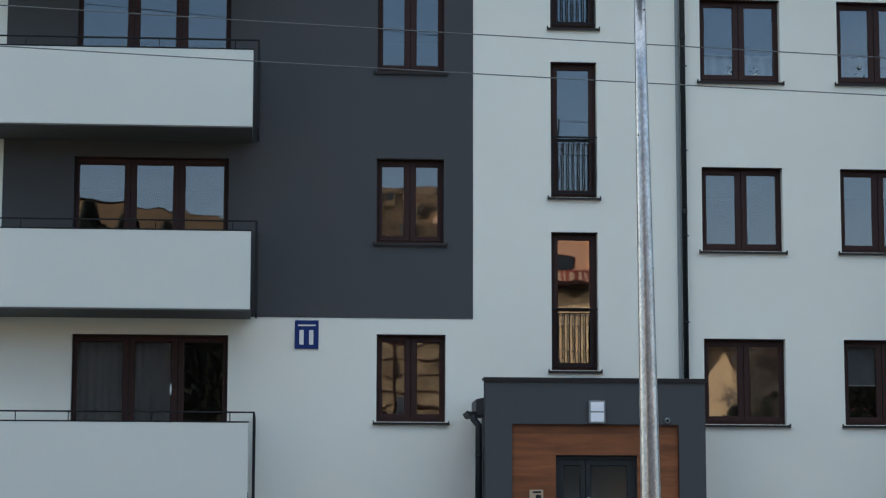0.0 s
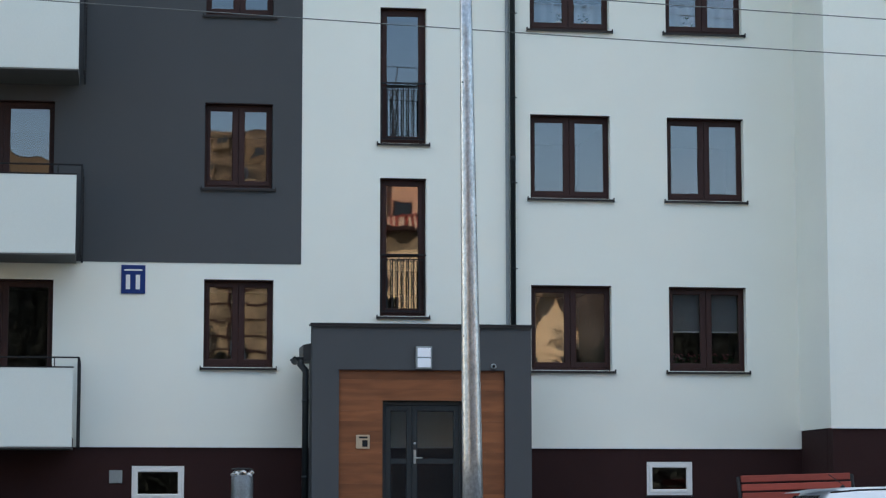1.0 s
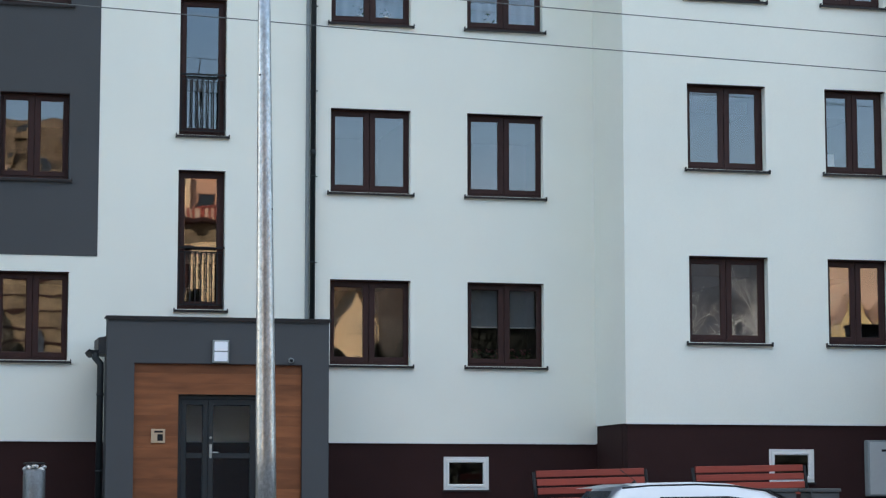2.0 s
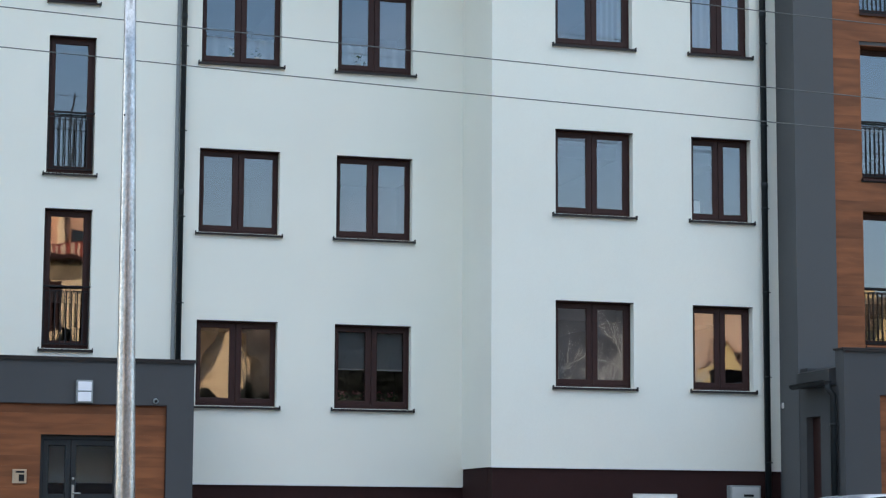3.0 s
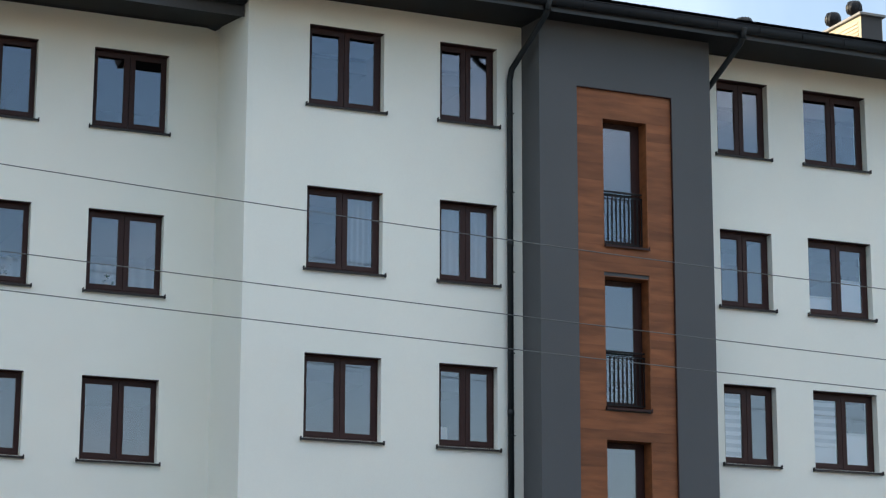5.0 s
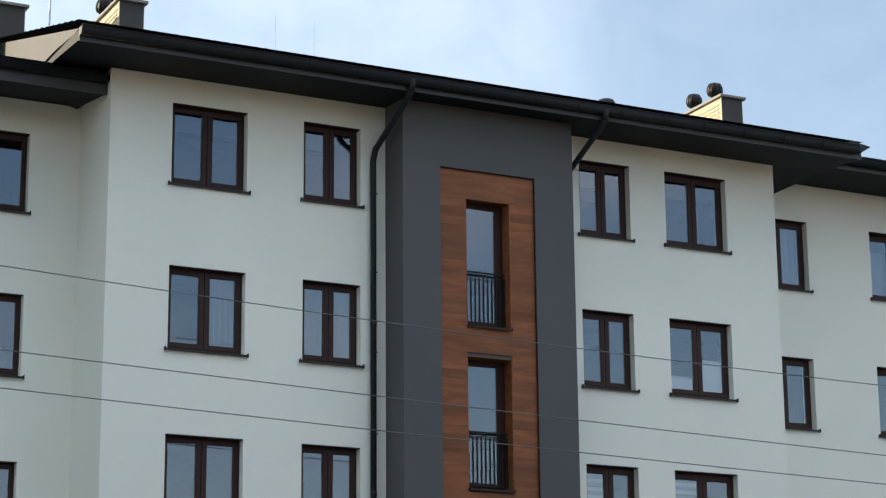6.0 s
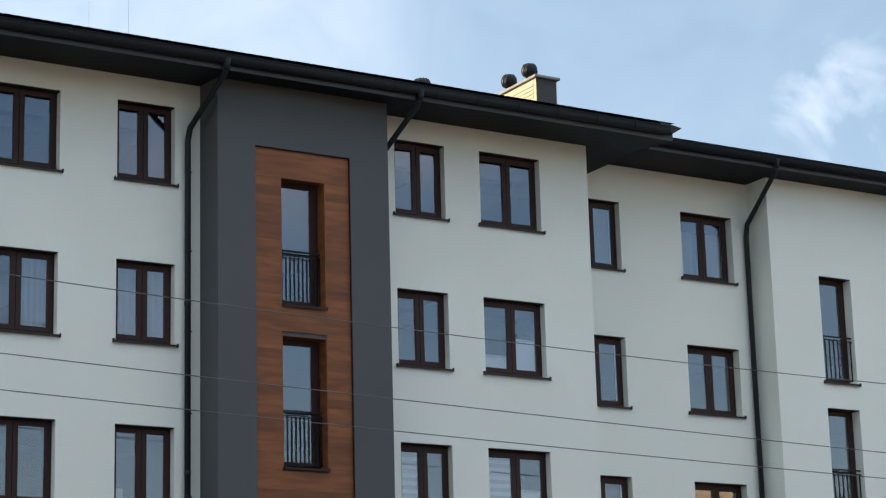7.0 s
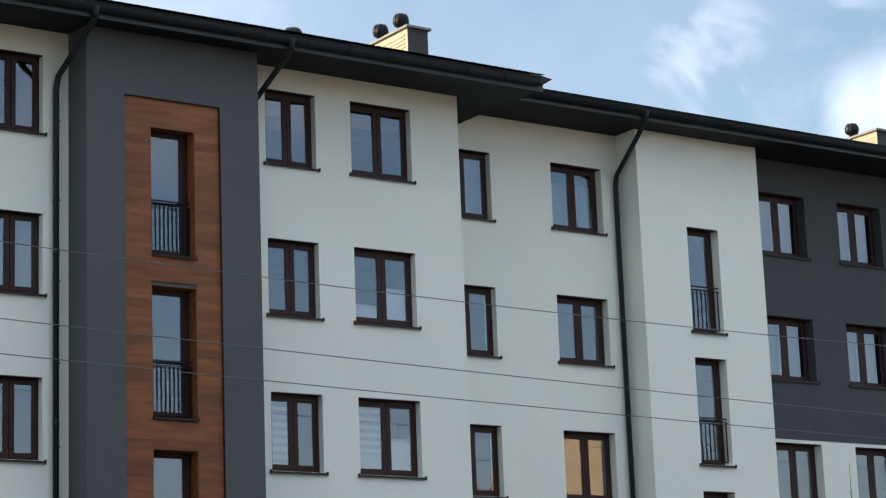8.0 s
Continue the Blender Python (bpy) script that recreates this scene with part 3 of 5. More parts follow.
# ---- roofs, gutters ----
def roof(name, x0, x1, y0, z, drop=0.0, lift=0.0, label=""):
    """A low black tiled roof: level boarded soffit, fascia, tiled slope that rises to a ridge."""
    holder = thing(name, (0, 0, 0), label, "roof", kind="structure")
    bm = bmesh.new()
    depth = 0.10
    n = int((6.0 - y0) / depth)
    kink = y0 + 1.33
    box(bm, x0 + 0.02, x1 - 0.02, kink, 11.6, z, z + 0.025)
    v = [bm.verts.new(q) for q in ((x0 + 0.02, y0 + 0.02, z - drop), (x1 - 0.02, y0 + 0.02, z - drop), (x1 - 0.02, kink, z), (x0 + 0.02, kink, z),
                                   (x0 + 0.02, y0 + 0.02, z - drop + 0.025), (x1 - 0.02, y0 + 0.02, z - drop + 0.025), (x1 - 0.02, kink, z + 0.025), (x0 + 0.02, kink, z + 0.025))]
    for q in ((0, 3, 2, 1), (4, 5, 6, 7), (0, 1, 5, 4), (1, 2, 6, 5), (3, 0, 4, 7)):
        bm.faces.new([v[i] for i in q])
    part("soffit", bm, SOFFIT, holder, "dark boarded soffit under the eaves")
    bm = bmesh.new()
    box(bm, x0, x1, y0, y0 + 0.02, z - drop - 0.025, z + 0.17 - drop + lift)
    part("fascia", bm, FASCIA, holder, "dark grey fascia board")
    for x in (x0, x1 - 0.02):
        bm = bmesh.new()
        prof = ((y0 + 0.02, z - drop - 0.004), (kink, z - 0.004), (11.6, z - 0.004), (11.6, z + 0.17), (kink, z + 0.17), (y0 + 0.02, z + 0.17 - drop))
        a, b = [[bm.verts.new((xx, py, pz)) for py, pz in prof] for xx in (x, x + 0.02)]
        bm.faces.new(a)
        bm.faces.new(list(reversed(b)))
        for k in range(6):
            bm.faces.new((a[k], b[k], b[(k + 1) % 6], a[(k + 1) % 6]))
        part("verge_board", bm, SOFFIT, holder)
    # folded verge flashing that runs out to a point past the gutter's end
    z = z - drop + lift
    bm = bmesh.new()
    v = [bm.verts.new(q) for q in ((x1 - 0.35, y0 - 0.10, z + 0.27), (x1 + 0.16, y0 - 0.10, z + 0.19), (x1 - 0.06, y0 - 0.10, z + 0.05), (x1 - 0.35, y0 - 0.10, z + 0.12),
                                   (x1 - 0.35, 11.6, z + 0.27), (x1 + 0.16, 11.6, z + 0.19), (x1 - 0.06, 11.6, z + 0.05), (x1 - 0.35, 11.6, z + 0.12))]
    for q in ((0, 1, 2, 3), (4, 7, 6, 5), (0, 4, 5, 1), (1, 5, 6, 2), (2, 6, 7, 3), (3, 7, 4, 0)):
        bm.faces.new([v[i] for i in q])
    part("verge_flashing", bm, ROOF, holder)
    bm = bmesh.new()
    step, rise = 0.055, 0.27
    cols = int((x1 - x0 + 0.12) / step)
    rows = []
    for r in range(16):
        for edge in (0, 1):
            y = y0 - 0.07 + (r + edge) * 0.35
            zz = z + 0.245 + (r + edge) * 0.35 * rise + (0.03 if edge == 0 else 0.0)
            rows.append([bm.verts.new((x0 - 0.06 + c * step, y, zz + 0.005 * abs(math.sin((c * step) * math.pi / 0.18)))) for c in range(cols + 1)])
    for a, b in zip(rows, rows[1:]):
        for c in range(cols):
            bm.faces.new((a[c], a[c + 1], b[c + 1], b[c]))
    part("tiles", bm, ROOF, holder, "black metal roof tiles")
    bm = bmesh.new()
    yr, zr = y0 + 5.6, z + 0.245 + 5.6 * rise
    pts = [(x0, y0, z + 0.15), (x1, y0, z + 0.15), (x1, yr, zr - 0.05), (x0, yr, zr - 0.05), (x1, 11.6, z + 0.15), (x0, 11.6, z + 0.15)]
    v = [bm.verts.new(p) for p in pts]
    for q in ((0, 1, 2, 3), (3, 2, 4, 5), (0, 3, 5), (1, 4, 2), (0, 5, 4, 1)):
        bm.faces.new([v[i] for i in q])
    part("deck", bm, ROOF, holder)
    return holder


def gutter(x0, x1, y, z, label):
    holder = thing("gutter", (0, 0, 0), label, "gutter")
    z += 0.06
    bm = bmesh.new()
    prof = [(y - 0.075 + 0.075 * math.cos(a), z - 0.155 * math.sin(a) ** 0.8) for a in [k * math.pi / 12 for k in range(13)]]
    prof += [(py * 0.94 + (y - 0.075) * 0.06, pz * 1.0 + 0.004) for py, pz in reversed(prof)]
    a = [bm.verts.new((x0, py, pz)) for py, pz in prof]
    b = [bm.verts.new((x1, py, pz)) for py, pz in prof]
    for k in range(len(prof)):
        f = bm.faces.new((a[k], a[(k + 1) % len(prof)], b[(k + 1) % len(prof)], b[k]))
        f.smooth = True
    bm.faces.new(a)
    bm.faces.new(list(reversed(b)))
    for x in (x0, x1):
        rod(bm, (x - 0.004, y - 0.075, z - 0.07), (x + 0.004, y - 0.075, z - 0.07), 0.07, sides=16)
    rod(bm, (x0, y - 0.152, z + 0.004), (x1, y - 0.152, z + 0.004), 0.011, sides=8)
    part("trough", bm, GUTTER, holder)
    k = 0
    x = x0 + 0.4
    while x < x1:
        bm = bmesh.new()
        tube(bm, [(x, y + 0.0, z + 0.02), (x, y - 0.012, z - 0.115), (x, y - 0.075, z - 0.158), (x, y - 0.138, z - 0.115), (x, y - 0.157, z + 0.01)], 0.007, 6)
        part("bracket", bm, GUTTER, holder)
        x += 0.9
    return holder


def downpipe(points, y_wall, label, highlight=True, outlet=None, r=0.055):
    holder = thing("downpipe", (0, 0, 0), label, "downpipe")
    bm = bmesh.new()
    tube(bm, points, r, 14)
    part("pipe", bm, PIPE, holder)
    (x, y, z1), (_, _, z0) = points[-2], points[-1]
    z = z1 - 0.6
    while z > z0 + 0.2:
        bm = bmesh.new()
        lathe(bm, [(r, -0.014), (r + 0.006, -0.012), (r + 0.006, 0.012), (r, 0.014)], (x, y, z), 14)
        box(bm, x + r - 0.01, x + r + 0.028, y - 0.01, y + 0.01, z - 0.008, z + 0.008)
        rod(bm, (x, y + 0.05, z), (x, y_wall, z), 0.006, sides=6)
        part("clamp", bm, PIPE, holder)
        z -= 1.45
    for z in (z1 - 3.0, z1 - 6.0):
        if z > z0:
            bm = bmesh.new()
            lathe(bm, [(r, -0.05), (r + 0.005, -0.045), (r + 0.005, 0.045), (r, 0.05)], (x, y, z), 14)
            part("socket", bm, PIPE, holder)
    if outlet:
        bm = bmesh.new()
        lathe(bm, [(0.058, -0.16), (0.058, -0.05), (0.085, 0.02), (0.085, 0.04)], outlet, 14)
        part("outlet", bm, PIPE, holder)
    # the light edge of the pipe, added as a flat grey strip
    if highlight:
        bm = bmesh.new()
        box(bm, x - 0.115, x - 0.048, y_wall - 0.03, y_wall - 0.001, z0, z1 - 0.2, 0.008)
        part("cable_duct", bm, PLAIN_GREY, holder, "grey strip put in as the pipe's highlight")
    return holder


roof("roof_1", X_LEFT - 0.7, X_MID0 - 0.02, -1.5, TOP_L, drop=0.2, lift=0.11, label="black tiled roof over the set-back wing")
roof("roof_2", 9.05, 24.85, -3.0, TOP_M, drop=0.08, lift=0.04, label="black tiled roof over the projecting block")
roof("roof_3", 24.88, X_RIGHT + 0.7, -1.38, TOP_R, label="black tiled roof over the stair bay wing")
gutter(X_LEFT - 0.7, X_MID0 - 0.05, -1.5, TOP_L + 0.055, "black half-round gutter on the set-back wing")
gutter(9.05, 24.70, -3.0, TOP_M + 0.07, "black half-round gutter across the stair tower")
gutter(25.0, X_RIGHT, -1.38, TOP_R + 0.145, "black half-round gutter over the stair bay")
downpipe([(5.115, -0.08, 13.0), (5.115, -0.08, 12.0), (5.115, -0.08, 3.10)], 0.0, "black downpipe with painted highlight strip down to the porch roof", r=0.045)
downpipe([(15.08, -3.075, TOP_M - 0.01), (15.08, -2.98, TOP_M - 0.18), (14.95, -1.83, 12.55), (14.94, -1.76, 12.35), (14.94, -1.76, 0.0)], Y_MID,
         "black downpipe offset back from the gutter to the wall", highlight=False, outlet=(15.08, -3.075, TOP_M + 0.03))
downpipe([(19.02, -3.075, TOP_M - 0.01), (19.02, -2.98, TOP_M - 0.18), (18.80, -1.83, 12.45), (18.79, -1.76, 12.25), (18.79, -1.76, 0.0)], Y_MID,
         "black downpipe slanting back beside the stair tower", highlight=False, outlet=(19.02, -3.075, TOP_M + 0.03))
downpipe([(28.77, -1.455, TOP_R + 0.06), (28.78, -1.38, TOP_R - 0.1), (28.93, -0.16, 12.75), (28.94, -0.09, 12.5), (28.94, -0.09, 0.0)], 0.0,
         "black downpipe slanting to the inner corner", highlight=False, outlet=(28.77, -1.455, TOP_R + 0.1))

# ---- wooden cladding of the stair tower ----
def plank_field(holder, x0, x1, y0, y1, z0, z1, holes, high=0.165):
    z = z0
    while z < z1 - 0.02:
        zt = min(z + high, z1)
        spans = [(x0, x1)]
        for h in holes:
            if h[2] < (z + zt) / 2 < h[3]:
                spans = [s for a, b in spans for s in ((a, min(b, h[0])), (max(a, h[1]), b)) if s[1] - s[0] > 0.03]
        for a, b in spans:
            bm = bmesh.new()
            d = random.uniform(0, 0.002)
            box(bm, a + 0.0004, b - 0.0004, y0 - d * 0.5, y1, z + 0.0003, zt - 0.0003, 0.0005)
            part("plank", bm, WOOD, holder)
        z = zt


tower_wood = thing("wood_cladding", (0, 0, 0), "warm brown horizontal wood boards on the stair tower", "cladding", kind="structure")
plank_field(tower_wood, 15.962, 17.878, Y_TOWER + 0.045, Y_TOWER + 0.069, 3.10, 12.218, COL_T)
# brown strips stand in for the shaded edges of the recess
for a, b, c, d in ((17.868, 17.878, 3.1, 12.218), (15.962, 17.868, 12.206, 12.218)):
    bm = bmesh.new()
    box(bm, a, b, Y_TOWER - 0.004, Y_TOWER + 0.044, c, d)
    part("edge_strip", bm, BROWN, tower_wood, "brown strip painted as the shade line of the boards' recess")
for x0, x1, z0, z1 in COL_T:
    for a, b, c, d in ((x0 - 0.001, x0 + 0.018, z0, z1), (x1 - 0.018, x1 + 0.001, z0, z1), (x0, x1, z1 - 0.018, z1 + 0.001)):
        bm = bmesh.new()
        box(bm, a, b, Y_TOWER + 0.047, Y_TOWER + 0.325, c + 0.002, d - 0.002, 0.002)
        part("lining", bm, WOOD, tower_wood)


# ---- porches ----
LAMP_GLASS = material("lit_opal_panel", (0.80, 0.82, 0.88), 0.35)
LAMP_GLASS.node_tree.nodes["Principled BSDF"].inputs["Emission Color"].default_value = (0.80, 0.86, 1.0, 1)
LAMP_GLASS.node_tree.nodes["Principled BSDF"].inputs["Emission Strength"].default_value = 0.03
STEEL = material("brushed_steel", (0.55, 0.55, 0.54), 0.35, metal=0.9, grain=0.15, grain_size=60, stretch=(1, 1, 8))


def porch(x0, x1, yf, yb, top, wood, door, lamp_x, label):
    """An entrance porch: rendered front with coping, boarded surround, glazed door, side eaves with gutter."""
    p = thing("porch", (0, 0, 0), label, "porch")
    side = x0 + 0.07
    bm = bmesh.new()
    pierced(bm, x0, x1, yf, yf + 0.30, -0.12, top, [(wood[0], wood[1], -0.2, wood[2])])
    part("front_wall", bm, GREY, p, "anthracite rendered porch front")
    bm = bmesh.new()
    pierced(bm, wood[0], wood[1], yf + 0.075, yf + 0.30, -0.12, wood[2], [(door[0], door[1], -0.2, door[2])])
    part("inner_wall", bm, GREY, p)
    wy0, wy1, wz0, wz1 = yf + 0.30 + (yb - yf - 0.3) * 0.48, yf + 0.30 + (yb - yf - 0.3) * 0.83, 0.3, top - 1.02
    bm = bmesh.new()
    pierced(bm, yf + 0.30, yb, side, side + 0.25, -0.12, top - 0.28, [(wy0, wy1, wz0, wz1)])
    for q in bm.verts:
        q.co = (q.co.y, q.co.x, q.co.z)
    part("side_wall", bm, GREY, p)
    part("side_wall", boxes((x1 - 0.25, x1, yf + 0.30, yb, -0.12, top - 0.28)), GREY, p)
    bm = bmesh.new()
    box(bm, side + 0.12, side + 0.17, wy0, wy1, wz0, wz1)
    part("side_window", bm, BROWN, p, "narrow brown side window")
    bm = bmesh.new()
    v = [bm.verts.new(q) for q in ((x0 - 0.12, yf + 0.30, top - 0.30), (x0 - 0.12, yb - 0.28, top - 0.30), (side + 0.55, yb - 0.28, top - 0.14), (side + 0.55, yf + 0.30, top - 0.14),
                                   (x1, yb - 0.28, top - 0.14), (x1, yf + 0.30, top - 0.14), (x0 - 0.12, yf + 0.30, top - 0.55), (x0 - 0.12, yb - 0.28, top - 0.55), (x1, yb - 0.28, top - 0.55), (x1, yf + 0.30, top - 0.55))]
    for q in ((0, 1, 2, 3), (3, 2, 4, 5), (0, 6, 7, 1), (6, 9, 8, 7), (4, 8, 9, 5), (0, 3, 5, 9, 6), (1, 7, 8, 4, 2)):
        bm.faces.new([v[i] for i in q])
    box(bm, side + 0.02, x1 - 0.01, yb - 0.28, yb, top - 0.5, top - 0.2)
    part("porch_roof", bm, FASCIA, p, "dark metal porch roof edge")
    bm = bmesh.new()
    box(bm, x0 - 0.03, x1 + 0.03, yf - 0.035, yf + 0.33, top, top + 0.03, 0.006)
    box(bm, x0 - 0.03, x1 + 0.03, yf - 0.035, yf - 0.027, top - 0.03, top)
    part("coping", bm, SILL, p, "dark folded metal coping")
    # small gutter along the side eaves, its pipe by the front
    bm = bmesh.new()
    gx = x0 - 0.185
    a = [bm.verts.new((gx + 0.072 * math.cos(t), yf + 0.22, top - 0.50 - 0.072 * math.sin(t))) for t in [k * math.pi / 8 for k in range(9)]]
    b = [bm.verts.new((q.co.x, yb - 0.28, q.co.z)) for q in a]
    for k in range(8):
        bm.faces.new((a[k], a[k + 1], b[k + 1], b[k]))
    bm.faces.new(a)
    bm.faces.new(b)
    rod(bm, (gx - 0.074, yf + 0.22, top - 0.498), (gx - 0.074, yb - 0.28, top - 0.498), 0.012, sides=8)
    part("porch_gutter", bm, GUTTER, p, "small dark half-round gutter")
    bm = bmesh.new()
    tube(bm, [(gx + 0.02, yf + 0.27, top - 0.54), (gx + 0.02, yf + 0.27, top - 0.62), (gx + 0.10, yf + 0.24, top - 0.72), (gx + 0.10, yf + 0.24, -0.06)], 0.055, 12)
    for z in (top - 1.2, top - 2.4):
        lathe(bm, [(0.056, -0.02), (0.062, -0.015), (0.062, 0.015), (0.056, 0.02)], (gx + 0.10, yf + 0.24, z), 12)
    part("porch_pipe", bm, PIPE, p)
    boards = new("boarding")
    boards.parent = p
    tagged(boards, "warm brown boards round the entrance door")
    plank_field(boards, wood[0] + 0.002, wood[1] - 0.002, yf + 0.045, yf + 0.074, -0.10, wood[2] - 0.002, [(door[0], door[1], -1, door[2])])
    # painted shade line again, along the top and right of the boards
    for a, b, c, e in ((wood[1] - 0.010, wood[1] - 0.002, -0.1, wood[2] - 0.003), (wood[0] + 0.002, wood[1] - 0.010, wood[2] - 0.014, wood[2] - 0.003)):
        bm = bmesh.new()
        box(bm, a, b, yf - 0.003, yf + 0.043, c, e)
        part("edge_strip", bm, BROWN, boards)
    # door
    d = thing("door_1", (door[0], yf + 0.14, -0.10), "anthracite glazed metal double entrance door, closed", "door", kind="structure")
    w, h = door[1] - door[0], door[2] + 0.10
    bm = bmesh.new()
    ring(bm, 0.001, w - 0.001, 0.001, h - 0.001, 0.06, 0.06, 0.02, 0.07, 0.0, 0.09)
    part("door_frame", bm, DOOR_GREY, d)
    cut = 0.06 + (w - 0.12) * 0.36
    for a, b in ((0.06, cut - 0.003), (cut + 0.003, w - 0.06)):
        bm = bmesh.new()
        ring(bm, a, b, 0.02, h - 0.07, 0.085, 0.085, 0.16, 0.09, 0.012, 0.07)
        box(bm, a + 0.08, b - 0.08, 0.016, 0.066, 0.98, 1.06)
        leaf = part("door_leaf", bm, DOOR_GREY, d)
        for c, e in ((0.18, 0.98), (1.06, h - 0.16)):
            bm = bmesh.new()
            fs = box(bm, a + 0.08, b - 0.08, 0.034, 0.05, c, e)
            for f in fs:
                f.material_index = 0 if f is fs[2] else 1
            part("pane", bm, [DOOR_GLASS, CLEAR], leaf)
    bm = bmesh.new()
    box(bm, cut + 0.025, cut + 0.065, -0.004, 0.013, 0.98, 1.2, 0.004)
    tube(bm, [(cut + 0.045, 0.0, 1.07), (cut + 0.045, -0.05, 1.07), (cut + 0.06, -0.055, 1.07), (cut + 0.16, -0.055, 1.07)], 0.011, 8)
    part("door_handle", bm, STEEL, d, "brushed steel door handle")
    bm = bmesh.new()
    lathe(bm, [(0.022, 0), (0.022, 0.012), (0.012, 0.016)], (0, 0, 0), 14)
    bmesh.ops.transform(bm, matrix=pose(cut + 0.045, 0.012, 1.30, 90, 0, 0), verts=bm.verts[:])
    part("lock", bm, STEEL, d)
    # lamp over the door
    lamp = thing("wall_lamp", (lamp_x, yf, wood[2] + 0.19), "square steel wall lamp with two pale panels", "lamp", "porch lamps")
    bm = bmesh.new()
    box(bm, -0.13, 0.13, -0.07, 0.0, -0.18, 0.18, 0.008)
    part("housing", bm, PLAIN_GREY, lamp)
    for z in (-0.155, 0.01):
        bm = bmesh.new()
        box(bm, -0.105, 0.105, -0.078, -0.068, z, z + 0.145, 0.006)
        part("diffuser", bm, LAMP_GLASS, lamp)
    return p


porch(1.645, 5.165, -1.40, 0.0, 3.07, (2.07, 4.735, 2.366), (2.77, 4.07, 1.872), 3.42, "anthracite entrance porch with wood-boarded door surround")
porch(15.165, 18.88, -4.20, Y_TOWER, 3.345, (15.79, 18.45, 2.625), (16.45, 17.79, 2.13), 17.14, "anthracite entrance porch in front of the stair tower")


PLATE = material("brassy_steel_plate", (0.50, 0.38, 0.26), 0.5, metal=0.25, grain=0.15, grain_size=40)


def intercom(x, y, z):
    t = thing("intercom", (x, y, z), "brass-coloured intercom panel with dark keypad on the boards", "intercom", "intercoms")
    bm = bmesh.new()
    box(bm, -0.11, 0.11, -0.02, 0.0, -0.11, 0.11, 0.006)
    part("plate", bm, PLATE, t)
    for a, b, c, d in ((-0.01, 0.075, -0.075, 0.03), (-0.06, 0.075, 0.055, 0.085)):
        bm = bmesh.new()
        box(bm, a, b, -0.024, -0.018, c, d, 0.003)
        part("keypad" if c < 0 else "speaker_slot", bm, BLACK, t)


intercom(2.456, -1.357, 1.22)
intercom(16.08, -4.157, 1.42)


def wall_camera(x, y, z):
    t = thing("wall_camera", (x, y, z), "small grey dome camera above the boards", "camera", "porch cameras")
    bm = bmesh.new()
    lathe(bm, [(0.045, 0.0), (0.045, 0.02), (0.036, 0.045)], (0, 0, 0), 18)
    bmesh.ops.transform(bm, matrix=pose(0, 0, 0, 90, 0, 0), verts=bm.verts[:])
    part("ring", bm, PLAIN_GREY, t)
    bm = bmesh.new()
    lathe(bm, [(0.026, 0.04), (0.022, 0.06), (0.010, 0.068)], (0, 0, 0), 14)
    bmesh.ops.transform(bm, matrix=pose(0, 0, 0, 90, 0, 0), verts=bm.verts[:])
    part("lens", bm, BLACK, t)


wall_camera(4.55, -1.40, 2.43)
wall_camera(18.3, -4.20, 2.71)
bm = bmesh.new()
box(bm, -0.03, 0.03, -0.03, 0.0, -0.05, 0.05, 0.008)
t = thing("wall_sensor", (15.225, -1.80, 2.57), "small white sensor box on the tower side", "sensor")
bmesh.ops.transform(bm, matrix=pose(0, 0, 0, 0, 0, -90), verts=bm.verts[:])
part("case", bm, WHITE_PVC, t)


# ---- balconies ----
def balcony(z0, z1, slab, label, last=False):
    """Parapet panel between z0 and z1 before a slab, with a thin rail above and an open steel side."""
    xr, xl, yf = -2.09, -6.9, -1.31
    b = thing("balcony", (0, 0, 0), label, "balcony", "stacked balconies")
    bm = bmesh.new()
    box(bm, xl, xr, yf, yf + 0.035, z0, z1, 0.004)
    part("parapet_panel", bm, PANEL, b, "pale smooth parapet panel")
    bm = bmesh.new()
    box(bm, xl, xr - 0.005, yf + 0.04, -0.013, z0 - 0.02, z0 + 0.16)
    box(bm, xl, xr - 0.005, yf + 0.0, yf + 0.05, z0 - 0.024, z0 - 0.004)
    part("slab", bm, SLAB, b, "dark painted balcony slab")
    bm = bmesh.new()
    box(bm, xl, xr + 0.01, yf - 0.005, yf + 0.05, z1, z1 + 0.022, 0.003)
    part("top_strip", bm, BLACK, b)
    bm = bmesh.new()
    box(bm, xl, xr + 0.10, yf + 0.0, yf + 0.03, z1 + 0.15, z1 + 0.175, 0.004)
    box(bm, xr + 0.07, xr + 0.10, yf + 0.03, -0.02, z1 + 0.15, z1 + 0.175, 0.004)
    part("handrail", bm, BLACK, b, "thin black steel handrail")
    x = xr + 0.085
    for yy in (yf + 0.015, yf + 0.45, -0.06):
        bm = bmesh.new()
        box(bm, x - 0.018, x + 0.018, yy - 0.018, yy + 0.018, z0 - 0.01, z1 + 0.16, 0.003)
        part("side_post", bm, BLACK, b)
    for k in range(9):
        yy = yf + 0.1 + k * 0.13
        bm = bmesh.new()
        box(bm, x - 0.006, x + 0.006, yy - 0.006, yy + 0.006, z0 + 0.08, z1 + 0.15)
        part("side_bar", bm, BLACK, b)
    for xx in (-2.38, -3.6, -4.9, -5.72):
        bm = bmesh.new()
        rod(bm, (xx, yf + 0.02, z1 + 0.02), (xx, yf + 0.02, z1 + 0.155), 0.008, sides=8)
        part("rail_pin", bm, BLACK, b)
    return b


balcony(1.13, 2.36, False, "ground floor balcony with pale parapet and black side railing")
balcony(4.155, 5.405, True, "first floor balcony with pale parapet panel and black rail")
balcony(7.10, 8.355, True, "second floor balcony with pale parapet panel and black rail")
